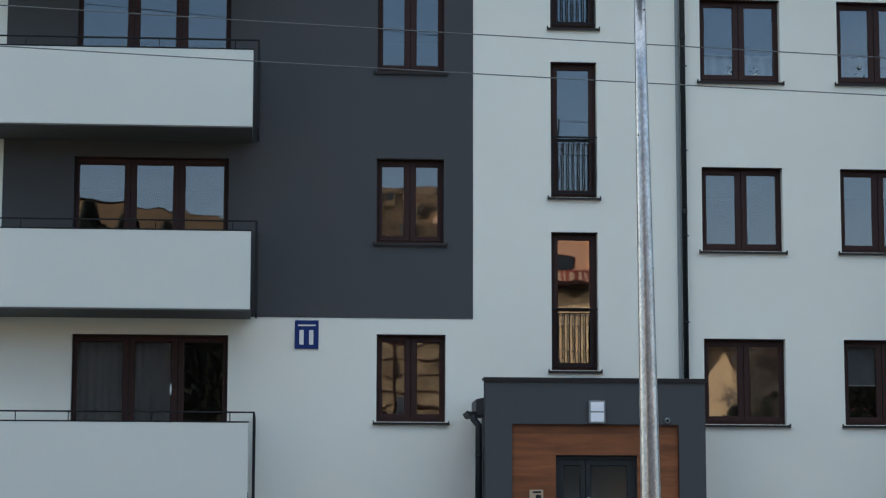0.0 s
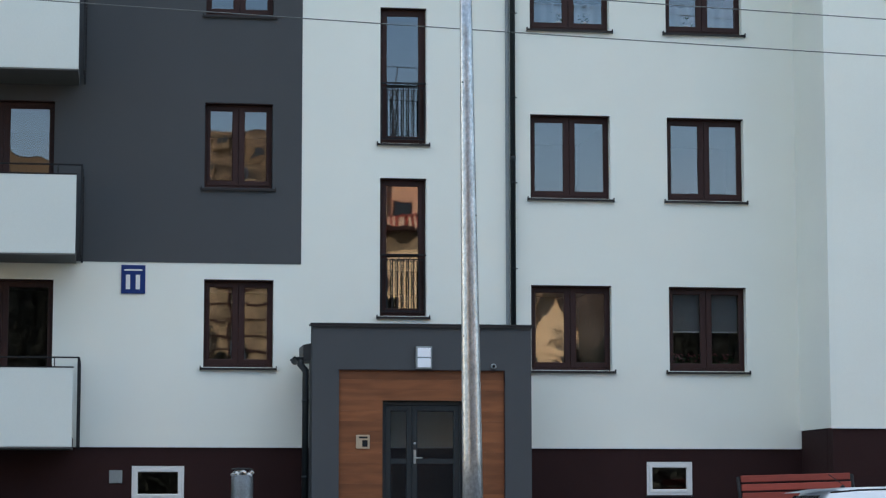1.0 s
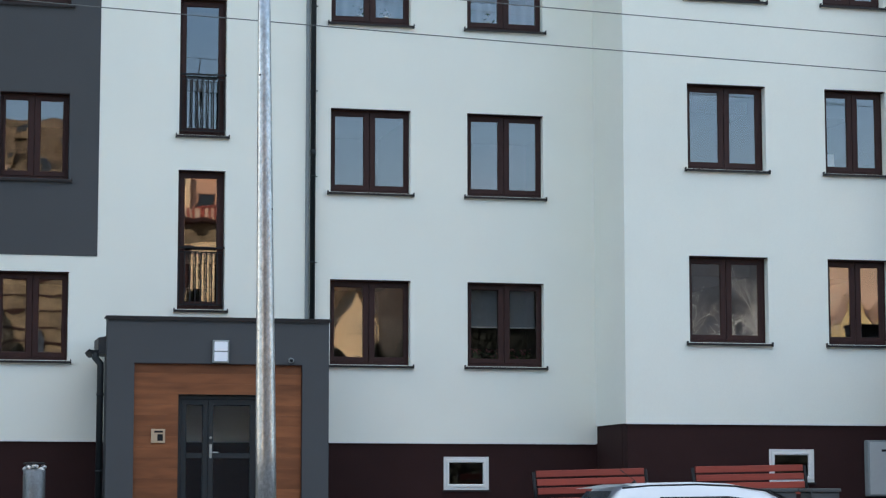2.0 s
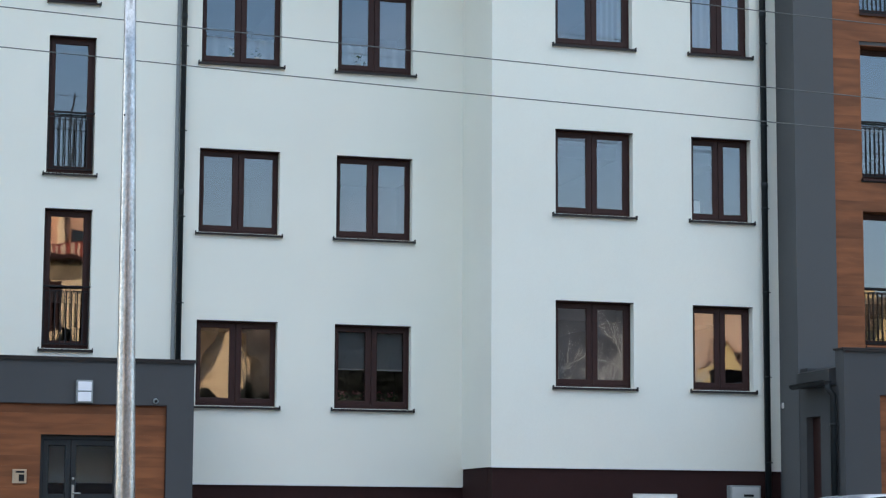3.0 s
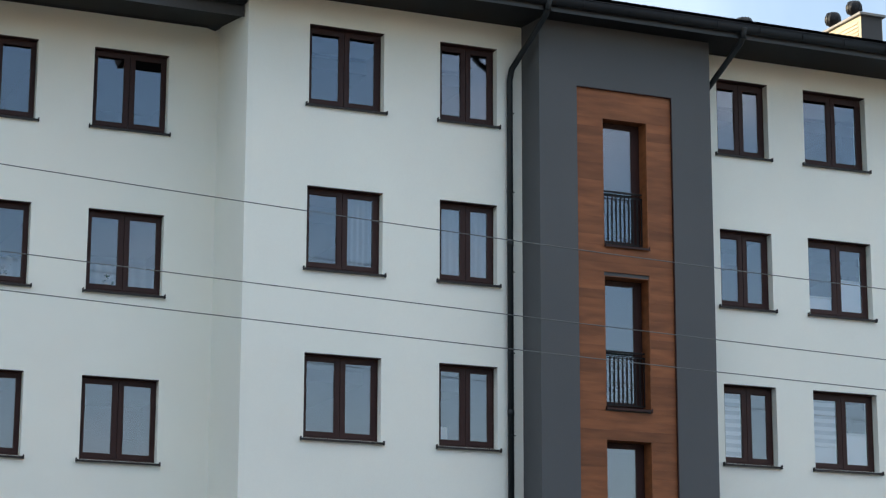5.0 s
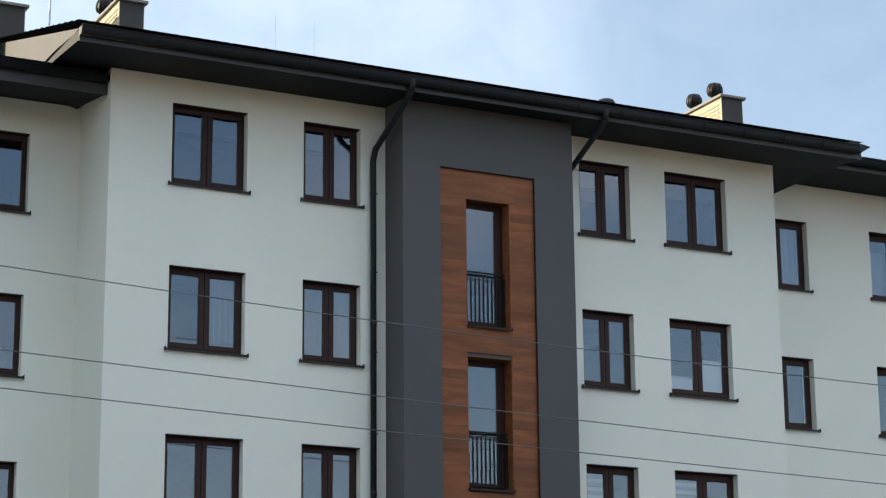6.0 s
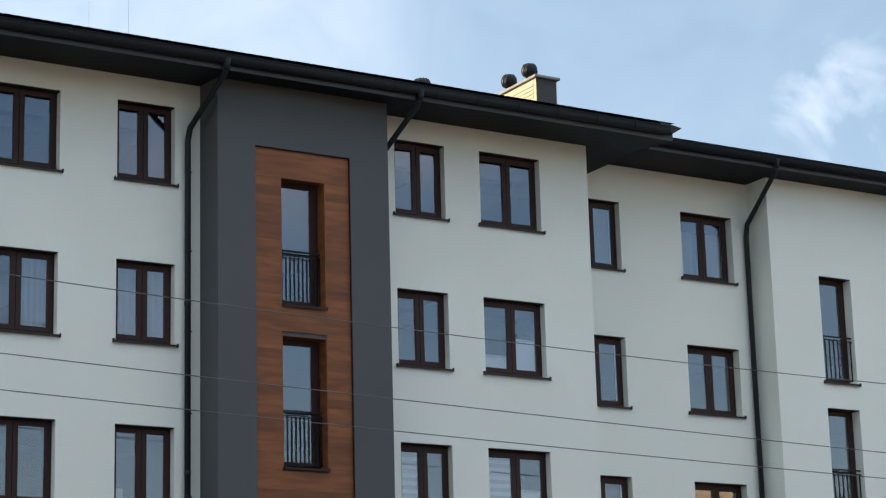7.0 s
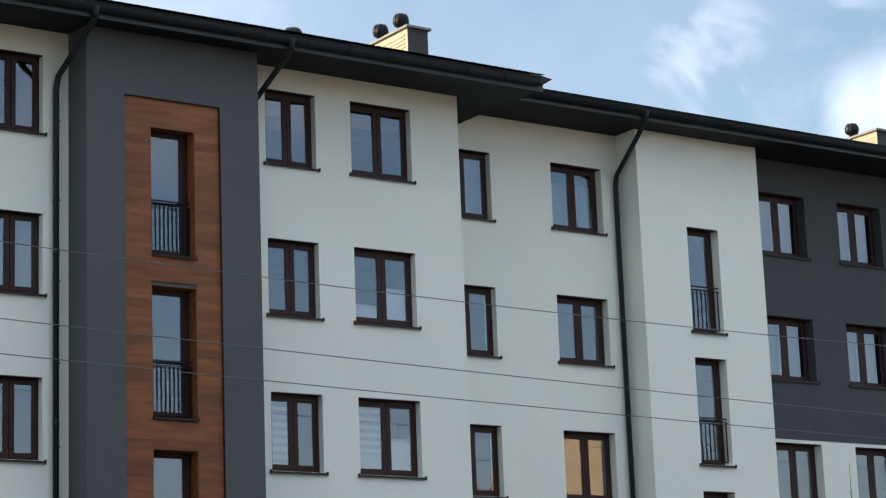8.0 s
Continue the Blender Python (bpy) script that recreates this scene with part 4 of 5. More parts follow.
balcony(10.04, 11.26, True, "top floor balcony with pale parapet panel and black rail")


# ---- house number plate: its writing is plain bars ----
BLUE = material("blue_enamel", (0.010, 0.030, 0.16), 0.45, specular=0.25, grain=0.06, grain_size=30)
plate = thing("house_sign", (-1.367, -0.013, 3.655), "blue enamel plate with white marks under the grey field", "sign")
bm = bmesh.new()
box(bm, 0, 0.39, -0.012, 0.0, 0, 0.47, 0.004)
part("plate", bm, BLUE, plate)
for a, b, c, d in ((0.075, 0.145, 0.07, 0.31), (0.235, 0.305, 0.07, 0.31), (0.05, 0.34, 0.375, 0.40)):
    bm = bmesh.new()
    box(bm, a, b, -0.0155, -0.0125, c, d)
    part("mark", bm, WHITE_PVC, plate)


# ---- chimneys and cowls ----
# shade on the shafts and sun on their sides are partly in these colours
CHIM_SHADED = material("chimney_render_shaded", (0.06, 0.058, 0.058), 0.85, grain=0.08, grain_size=50, stain=0.1, stain_size=1.5)
PANEL_SUN = material("sun_toned_panel", (0.45, 0.385, 0.27), 0.8, grain=0.08, grain_size=40, stain=0.1, stain_size=1.5)
CAP = material("chimney_cap", (0.24, 0.23, 0.22), 0.8, grain=0.15, grain_size=30)


def cowl(x, y, z, r=0.19, name="ventilator_cowl"):
    c = thing(name, (x, y, z), "black round chimney ventilator cowl", "cowl", "roof cowls")
    bm = bmesh.new()
    lathe(bm, [(0.075, -0.05), (0.075, 0.10), (0.09, 0.11)], sides=16)
    part("neck", bm, BLACK, c)
    bm = bmesh.new()
    lathe(bm, [(0.08, 0.09), (r * 0.85, 0.13), (r, 0.20), (r * 0.98, 0.28), (r * 0.7, 0.37), (r * 0.2, 0.40)], sides=20)
    part("hood", bm, BLACK, c)
    for k in range(12):
        a = k * math.pi / 6
        bm = bmesh.new()
        tube(bm, [(q * math.cos(a + s * 0.1), q * math.sin(a + s * 0.1), h) for s, (q, h) in enumerate(((r * 0.87, 0.13), (r * 1.03, 0.20), (r * 1.01, 0.28), (r * 0.72, 0.375)))], 0.008, 6)
        part("vane", bm, BLACK, c)


def chimney(x, y, top, w, d, cowls, label):
    c = thing("chimney", (x, y, top), label, "chimney", "roof chimneys")
    bm = bmesh.new()
    box(bm, 0, w, 0, d, -2.2, -0.06)
    part("shaft", bm, CHIM_SHADED, c)
    bm = bmesh.new()
    box(bm, -0.07, w + 0.07, -0.07, d + 0.07, -0.06, 0.0, 0.01)
    part("cap", bm, CAP, c)
    for s, xx in ((-1, -0.012), (1, w)):
        bm = bmesh.new()
        box(bm, xx, xx + 0.012, 0.0, d, -2.2, -0.062)
        g = part("side_panel", bm, PANEL_SUN, c, "sun-toned side panel with louvred vent")
        for k in range(4):
            bm = bmesh.new()
            q = -0.47 + k * 0.085
            box(bm, xx - 0.014 if s < 0 else xx + 0.012, xx if s < 0 else xx + 0.026, 0.10, d - 0.60, q, q + 0.045, 0.004)
            part("louvre", bm, PANEL_SUN, g)
    for yy in cowls:
        cowl(x + w * 0.14, y + yy, top - 0.03, 0.165)


chimney(24.02, 0.5, 15.62, 0.50, 1.55, (0.35, 1.15), "chimney with shade-toned shaft and sun-toned louvred side panels")
chimney(10.86, 0.5, 15.60, 0.46, 1.5, (0.4, 1.1), "chimney with shade-toned shaft and sun-toned louvred panels near the roof corner")
chimney(37.75, 0.5, 15.12, 0.46, 1.5, (0.9,), "chimney with shade-toned shaft and sun-toned louvred panels on the stair bay wing")
chimney(8.6, 2.0, 15.75, 0.9, 1.4, (0.5,), "broad dark rendered chimney behind the roof corner")
cowl(21.2, 0.5, 14.72, 0.19, "roof_vent")
aerial = thing("aerial", (9.75, 1.2, 14.0), "thin steel aerial mast with short arms", "aerial")
bm = bmesh.new()
rod(bm, (0, 0, 0), (0, 0, 2.6), 0.018, sides=8)
part("mast", bm, GALV, aerial)
for z, l in ((2.5, 0.35), (2.3, 0.5), (1.75, 0.22)):
    bm = bmesh.new()
    rod(bm, (-l, 0, z), (l * 0.4, 0.0, z), 0.008, sides=6)
    part("arm", bm, GALV, aerial)
for x in (14.3, 15.1):
    rod_t = thing("lightning_rod", (x - 0.4, 0.4, 14.2), "thin steel lightning rod on the roof", "rod", "lightning rods")
    bm = bmesh.new()
    rod(bm, (0, 0, 0), (0, 0, 1.5), 0.005, 0.002, sides=6)
    part("spike", bm, PLAIN_GREY, rod_t)


# ---- street lamp and wires ----
lamp_post = thing("street_lamp", (2.811, -9.914, -0.95), "galvanised steel lamp post with a wide disc head", "street lamp")
lamp_post.scale = (0.867, 0.867, 0.867)
lean = 0.012


def up(z, dx=0.0, dy=0.0):
    return (-lean * (z - 4.4) + dx, dy, z + 1.10)


bm = bmesh.new()
levels = [-1.1, 1.0, 2.2, 3.4, 4.6, 5.8, 7.0, 8.35]
rings = [[bm.verts.new(Vector(up(z)) + Vector((math.cos(k * math.pi / 10), math.sin(k * math.pi / 10), 0)) * (0.150 - 0.0085 * max(z, 0))) for k in range(20)] for z in levels]
for a, b in zip(rings, rings[1:]):
    for k in range(20):
        bm.faces.new((a[k], a[(k + 1) % 20], b[(k + 1) % 20], b[k])).smooth = True
bm.faces.new(rings[0])
bm.faces.new(rings[-1])
part("post", bm, GALV, lamp_post, "blotched galvanised steel post")
for z, side in ((8.28, 0.05), (8.02, 0.05), (6.2, -0.07), (4.3, 0.085), (2.6, -0.095), (2.3, 0.09)):
    bm = bmesh.new()
    px, py, pz = up(z, side * 0.9, -0.06)
    rod(bm, (px, py + 0.03, pz), (px + side * 0.15, py - 0.012, pz), 0.014, sides=8)
    part("bolt", bm, BLACK, lamp_post)
bm = bmesh.new()
cx, cy, cz = up(8.40)
lathe(bm, [(0.092, -0.05), (0.092, 0.0), (0.085, 0.01)], (cx, cy, cz), 20)
part("collar", bm, BLACK, lamp_post)
bm = bmesh.new()
lathe(bm, [(0.09, 0.0), (0.13, 0.10), (0.22, 0.22), (0.34, 0.30), (0.385, 0.33), (0.385, 0.345), (0.34, 0.35)], (cx, cy, cz), 28)
part("bowl", bm, material("dull_lamp_bowl", (0.13, 0.13, 0.145), 0.5, grain=0.15, grain_size=20, stain=0.15, stain_size=6), lamp_post, "flared grey lamp bowl")
bm = bmesh.new()
lathe(bm, [(0.335, 0.34), (0.345, 0.36), (0.345, 0.95), (0.33, 0.98)], (cx, cy, cz), 28)
part("drum", bm, material("satin_drum_metal", (0.62, 0.60, 0.62), 0.38, metal=0.45, grain=0.06, grain_size=30), lamp_post, "satin metal drum")
bm = bmesh.new()
lathe(bm, [(0.10, 0.98), (0.10, 1.16)], (cx, cy, cz), 16)
part("stem", bm, STEEL, lamp_post)
bm = bmesh.new()
lathe(bm, [(0.20, 1.12), (0.62, 1.22), (0.98, 1.42), (1.06, 1.48), (1.06, 1.50), (0.9, 1.54), (0.2, 1.60)], (cx, cy, cz), 40)
part("disc", bm, PLAIN_GREY, lamp_post, "wide shallow reflector disc")

WIRE = material("wire_sheath", (0.125, 0.13, 0.13), 0.6, grain=0.1, grain_size=20)


def wire(za, zb, zc, r, label):
    """A sagging cable along the street front; its heights are given at x = 2, 13 and 29.5."""
    w = thing("overhead_wire", (0, 0, 0), label, "wire", "overhead wires")
    bm = bmesh.new()

    def z(x):
        return (za * (x - 13) * (x - 29.5) / (-11 * -27.5) + zb * (x - 2) * (x - 29.5) / (11 * -16.5) + zc * (x - 2) * (x - 13) / (27.5 * 16.5))

    tube(bm, [(x, -3.0, z(x)) for x in range(-14, 47, 2)], r, 6)
    part("cable", bm, WIRE, w)


wire(9.70, 9.15, 8.82, 0.0085, "upper thin dark overhead cable before the facade")
wire(8.25, 7.85, 7.40, 0.0085, "middle thin dark overhead cable before the facade")
wire(7.63, 7.26, 6.87, 0.0085, "lower thin dark overhead cable before the facade")
for x, y in ((-14.0, -3.0), (46.0, -3.0)):
    p = thing("wire_pole", (x, y, -0.15), "plain concrete pole carrying the cables", "pole", "cable poles")
    bm = bmesh.new()
    rod(bm, (0, 0, -0.3), (0, 0, 10.2), 0.15, 0.10, sides=14)
    part("shaft", bm, CONCRETE, p)
    for z in (10.0, 8.6, 7.9):
        bm = bmesh.new()
        rod(bm, (-0.2, 0, z - (1.6 if x > 0 else 0.15)), (0.2, 0, z - (1.6 if x > 0 else 0.15)), 0.03, sides=8)
        part("crossbar", bm, GALV, p)


# ---- benches, bin, boxes by the wall ----
RED_WOOD = material("red_stained_slat", (0.30, 0.052, 0.033), 0.6, grain=0.2, grain_size=12, stretch=(0.3, 6, 6), per_piece=0.15, bump=0.1, bump_size=40)


def bench(x, y, z, w, tilt, label):
    b = thing("bench", (x, y, z), label, "bench", "benches by the wall")
    for k, zz in enumerate((0.50, 0.635, 0.77)):
        bm = bmesh.new()
        box(bm, 0.0, w, 0.30 + 0.03 * k, 0.335 + 0.03 * k, zz + 0.016, zz + 0.120, 0.006)
        part("back_slat", bm, RED_WOOD, b)
    for k in range(4):
        bm = bmesh.new()
        box(bm, 0.0, w, -0.14 + 0.105 * k, -0.045 + 0.105 * k, 0.42, 0.455, 0.006)
        part("seat_slat", bm, RED_WOOD, b)
    for xx in (-0.06, w + 0.01):
        bm = bmesh.new()
        box(bm, xx, xx + 0.05, 0.22, 0.29, -0.03, 0.45, 0.004)
        box(bm, xx, xx + 0.05, -0.14, -0.08, -0.03, 0.42, 0.004)
        box(bm, xx, xx + 0.05, -0.14, 0.29, 0.36, 0.415, 0.004)
        tube(bm, [(xx + 0.025, 0.27, 0.40), (xx + 0.025, 0.33, 0.60), (xx + 0.025, 0.40, 0.87)], 0.028, 6)
        part("leg_frame", bm, BLACK, b)
    b.rotation_euler = (0, radians(-tilt), 0)


bench(8.315, -2.85, -0.21, 1.78, 1.6, "red-brown slatted bench with dark steel legs")
bench(10.955, -2.85, -0.135, 1.84, 1.2, "red-brown slatted bench beside the basement window")
bin_ = thing("litter_bin", (0.545, -1.6, -0.06), "grey steel litter bin with dark hood on the paving", "bin")
bm = bmesh.new()
lathe(bm, [(0.165, 0.02), (0.17, 0.04), (0.17, 0.74), (0.165, 0.75)], sides=24)
part("drum", bm, material("weathered_bin_steel", (0.20, 0.21, 0.22), 0.45, metal=0.6, grain=0.25, grain_size=30, stain=0.2, stain_size=4), bin_)
bm = bmesh.new()
lathe(bm, [(0.172, 0.832), (0.175, 0.842), (0.14, 0.858), (0.06, 0.864)], sides=24)
part("hood", bm, BLACK, bin_)
for a in (0.3, 2.4, 4.5):
    bm = bmesh.new()
    rod(bm, (0.15 * math.cos(a), 0.15 * math.sin(a), 0.74), (0.15 * math.cos(a), 0.15 * math.sin(a), 0.835), 0.012, sides=6)
    part("hood_post", bm, STEEL, bin_)
bm = bmesh.new()
for k in range(9):
    a = k * 0.7 - 2.6
    h = 0.03 * math.sin(k * 2.3)
    tube(bm, [(0.1 * math.cos(a), 0.1 * math.sin(a), 0.75), (0.14 * math.cos(a + 0.3), 0.14 * math.sin(a + 0.3), 0.795 + h), (0.168 * math.cos(a + 0.6), 0.168 * math.sin(a + 0.6), 0.765 + h)], 0.026, 6)
part("bag_edge", bm, WHITE_PVC, bin_, "crumpled white bin bag")
vent = thing("vent_cover", (-1.51, 0.025, 0.58), "small grey square vent cover on the plinth", "vent")
bm = bmesh.new()
box(bm, 0, 0.21, -0.012, 0, 0, 0.21, 0.004)
part("plate", bm, PLAIN_GREY, vent)
for k in range(4):
    bm = bmesh.new()
    box(bm, 0.025, 0.185, -0.016, -0.011, 0.03 + k * 0.042, 0.05 + k * 0.042)
    part("slat", bm, PLAIN_GREY, vent)
cab = thing("meter_cabinet", (14.22, Y_MID + 0.02, 0.28), "light grey metal meter cabinet on the plinth", "cabinet")
bm = bmesh.new()
box(bm, 0, 0.56, -0.16, 0.0, 0, 0.93, 0.01)
part("body", bm, PLAIN_GREY, cab)
bm = bmesh.new()
box(bm, 0.03, 0.53, -0.172, -0.16, 0.03, 0.90, 0.006)
d = part("door", bm, material("cabinet_paint", (0.46, 0.48, 0.49), 0.5, grain=0.04, grain_size=20), cab)
bm = bmesh.new()
box(bm, 0.24, 0.42, -0.178, -0.17, 0.74, 0.78, 0.003)
part("maker_plate", bm, BLACK, d)
STONE = material("dark_granite", (0.075, 0.078, 0.08), 0.6, grain=0.3, grain_size=70, stain=0.1, stain_size=2)
for x in (9.93, 10.55):
    post = thing("gate_post", (x, -8.0, -0.95), "dark granite-faced bin enclosure post", "post", "granite posts")
    bm = bmesh.new()
    box(bm, 0, 0.40, -0.2, 0.2, 0, 1.28, 0.01)
    part("shaft", bm, STONE, post)
    bm = bmesh.new()
    box(bm, -0.02, 0.42, -0.22, 0.22, 1.28, 1.33, 0.008)
    part("cap", bm, STONE, post)

# ---- parked cars ----
PAINT = material("white_car_paint", (0.58, 0.61, 0.66), 0.28, grain=0.02, grain_size=10, coat=0.6)
TYRE = material("tyre_rubber", (0.02, 0.02, 0.02), 0.85, grain=0.2, grain_size=60)
CAR_GLASS = material("dark_car_glass", (0.012, 0.014, 0.016), 0.06, specular=0.9)
RED_LENS = material("red_lamp_lens", (0.35, 0.01, 0.01), 0.15)


def car(x, y, z, length, height, label):
    """A hatchback that faces +x, lofted from cross-sections."""
    c = thing("car", (x, y, z), label, "car", "parked cars")
    L, Hh = length / 4.0, height / 1.46

    def loft(name, stations, mat, lbl=""):
        bm = bmesh.new()
        loops = []
        for sx, pts in stations:
            full = [(yy, zz) for yy, zz in pts] + [(-yy, zz) for yy, zz in reversed(pts)]
            loops.append([bm.verts.new((sx * L, yy, zz * Hh)) for yy, zz in full])
        for a, b in zip(loops, loops[1:]):
            n = len(a)
            for k in range(n):
                f = bm.faces.new((a[k], a[(k + 1) % n], b[(k + 1) % n], b[k]))
                f.smooth = True
        bm.faces.new(list(reversed(loops[0])))
        bm.faces.new(loops[-1])
        return part(name, bm, mat, c, lbl)

    def low(hw, belt):
        return [(hw * 0.92, 0.22), (hw, 0.34), (hw, 0.62), (hw * 0.985, belt - 0.06), (hw * 0.94, belt)]

    loft("body", [(-1.98, low(0.70, 0.86)), (-1.93, low(0.78, 0.92)), (-1.6, low(0.84, 0.96)), (-0.8, low(0.86, 0.95)), (0.4, low(0.86, 0.93)),
                  (0.95, low(0.86, 0.92)), (1.5, low(0.84, 0.84)), (1.85, low(0.79, 0.72)), (1.99, low(0.66, 0.58))], PAINT)

    def top(hw0, hw1, z1):
        return [(hw0, 0.90), (hw0 * 0.98, 0.96), (hw1 * 1.03, z1 - 0.07), (hw1 * 0.93, z1 - 0.02), (hw1 * 0.5, z1)]

    loft("cabin", [(-1.88, top(0.74, 0.70, 0.97)), (-1.72, top(0.78, 0.66, 1.20)), (-1.55, top(0.79, 0.63, 1.40)), (-1.2, top(0.80, 0.62, 1.445)), (-0.6, top(0.80, 0.62, 1.46)),
                   (-0.1, top(0.80, 0.61, 1.44)), (0.25, top(0.80, 0.60, 1.38)), (0.65, top(0.80, 0.64, 1.17)), (1.05, top(0.80, 0.72, 0.95))], PAINT, "white roof and pillars")

    def quad(name, pts, mat, parent=c):
        bm = bmesh.new()
        v = [bm.verts.new((px * L, py, pz * Hh)) for px, py, pz in pts]
        f = bm.faces.new(v)
        bmesh.ops.solidify(bm, geom=[f], thickness=0.008)
        return part(name, bm, mat, parent)

    for s in (-1, 1):
        quad("side_window", [(-1.25, s * 0.805, 0.98), (-0.3, s * 0.805, 0.97), (-0.3, s * 0.70, 1.27), (-1.10, s * 0.705, 1.26)], CAR_GLASS)
        quad("side_window", [(-0.22, s * 0.805, 0.97), (0.72, s * 0.80, 0.96), (0.20, s * 0.70, 1.22), (-0.22, s * 0.70, 1.27)], CAR_GLASS)
        quad("door_pillar", [(-0.31, s * 0.803, 0.97), (-0.21, s * 0.803, 0.97), (-0.21, s * 0.698, 1.27), (-0.31, s * 0.698, 1.27)], BLACK)
        bm = bmesh.new()
        tube(bm, [(px * L, s * py, pz * Hh) for px, py, pz in ((-1.55, 0.60, 1.375), (-1.2, 0.605, 1.408), (-0.6, 0.605, 1.424), (-0.1, 0.60, 1.405), (0.3, 0.60, 1.345), (0.62, 0.635, 1.17))], 0.011, 6)
        part("roof_strip", bm, BLACK, c)
        quad("tail_lamp", [(-1.965, s * 0.70, 0.66), (-1.90, s * 0.80, 0.66), (-1.86, s * 0.79, 0.92), (-1.94, s * 0.70, 0.92)], RED_LENS)
        quad("headlight", [(1.90, s * 0.55, 0.60), (1.72, s * 0.80, 0.62), (1.60, s * 0.82, 0.74), (1.84, s * 0.58, 0.70)], CAR_GLASS)
        bm = bmesh.new()
        box(bm, 0.62 * L, 0.74 * L, s * 0.93 - 0.07, s * 0.93 + 0.07, 0.95 * Hh, 1.08 * Hh, 0.03)
        part("mirror", bm, PAINT, c)
        for wx in (-1.25, 1.28):
            bm = bmesh.new()
            lathe(bm, [(0.20, -0.10), (0.29, -0.10), (0.31, -0.07), (0.31, 0.07), (0.29, 0.10), (0.20, 0.10)], sides=24)
            bmesh.ops.transform(bm, matrix=pose(wx * L, s * 0.76, 0.31, 90, 0, 0), verts=bm.verts[:])
            w = part("wheel", bm, TYRE, c)
            bm = bmesh.new()
            lathe(bm, [(0.205, -0.09), (0.205, 0.09), (0.12, 0.105), (0.03, 0.106)], sides=24)
            bmesh.ops.transform(bm, matrix=pose(wx * L, s * 0.765, 0.31, 90 * s, 0, 0), verts=bm.verts[:])
            part("rim", bm, STEEL, w)
    quad("rear_window", [(-1.90, -0.58, 1.02), (-1.90, 0.58, 1.02), (-1.66, 0.53, 1.34), (-1.66, -0.53, 1.34)], CAR_GLASS)
    quad("windscreen", [(0.36, -0.53, 1.36), (0.36, 0.53, 1.36), (1.08, 0.64, 0.99), (1.08, -0.64, 0.99)], CAR_GLASS)
    bm = bmesh.new()
    v = [bm.verts.new((px * L, py, pz * Hh)) for px, py, pz in ((-1.80, -0.56, 1.37), (-1.80, 0.56, 1.37), (-1.40, 0.6, 1.432), (-1.40, -0.6, 1.432))]
    bmesh.ops.solidify(bm, geom=[bm.faces.new(v)], thickness=0.03)
    part("spoiler", bm, PAINT, c)
    bm = bmesh.new()
    box(bm, -0.26, 0.26, -0.008, 0.008, 0.0, 0.11, 0.004)
    bmesh.ops.transform(bm, matrix=pose(-1.985 * L, 0, 0.62, 0, 0, 90), verts=bm.verts[:])
    part("number_plate", bm, WHITE_PVC, c)
    if height > 1.6:
        return c
    bm = bmesh.new()
    tube(bm, [(-1.22 * L, 0, 1.45 * Hh), (-1.18 * L, 0, 1.47 * Hh), (-1.38 * L, 0, 1.62 * Hh)], 0.006, 6)
    lathe(bm, [(0.035, 0.0), (0.025, 0.02), (0.008, 0.03)], (-1.2 * L, 0, 1.445 * Hh), 12)
    part("antenna", bm, BLACK, c)
    return c


car(8.65, -10.0, -0.91, 4.0, 1.36, "white hatchback parked in front of the benches")
car(13.75, -10.0, -0.92, 4.2, 1.84, "tall white car parked before the stair tower")


bm = bmesh.new()
box(bm, 1.610 - 0.014, 1.610 + 0.014, 0.085, 0.107, 1.360 - 0.09, 1.360 + 0.09, 0.005)
part("door_handle", bm, WHITE_PVC, balcony_doors, "white balcony door handle")


# ---- behind the panes: curtains, blinds, plants ----
def curtain(x0, x1, y, z0, z1, label, folds=7, deep=0.014):
    t = thing("curtain", (x0, y, z0), label, "curtain", "curtains behind the panes")
    bm = bmesh.new()
    n = folds * 8
    a, b = [], []
    for k in range(n + 1):
        s = k / n
        w = deep * math.sin(s * folds * 2 * math.pi) + random.uniform(-0.003, 0.003)
        a.append(bm.verts.new((s * (x1 - x0), w * 1.3, 0.0)))
        b.append(bm.verts.new((s * (x1 - x0), w, z1 - z0)))
    for k in range(n):
        f = bm.faces.new((a[k], a[k + 1], b[k + 1], b[k]))
        f.smooth = True
    bmesh.ops.solidify(bm, geom=bm.faces[:], thickness=0.003)
    part("cloth", bm, LINEN, t)


BLIND = material("pale_blind_fabric", (0.84, 0.85, 0.86), 0.85, grain=0.04, grain_size=80)
BAND = material("shaded_blind_band", (0.60, 0.62, 0.64), 0.85, grain=0.04, grain_size=80)
SHEER = material("grey_blind_mesh", (0.30, 0.32, 0.34), 0.85, grain=0.04, grain_size=80)


def blind(x0, x1, y, z0, z1, label, striped=True, mat=None):
    t = thing("roller_blind", (x0, y, z0), label, "blind", "blinds behind the panes")
    h, k = z1 - z0, 0
    z = 0.0
    while z < h - 0.01:
        zt = min(h, z + (0.075 if striped else h))
        bm = bmesh.new()
        box(bm, 0, x1 - x0, 0.004 * (k % 2), 0.004 * (k % 2) + 0.003, z, zt)
        part("band", bm, mat or (BLIND if k % 2 == 0 else BAND), t)
        z, k = zt, k + 1
    bm = bmesh.new()
    rod(bm, (0, 0.0, h + 0.02), (x1 - x0, 0.0, h + 0.02), 0.02, sides=10)
    part("roller", bm, WHITE_PVC, t)
    if not striped:
        bm = bmesh.new()
        box(bm, 0.0, x1 - x0, -0.008, 0.012, -0.012, 0.012, 0.003)
        part("hem_bar", bm, WHITE_PVC, t)


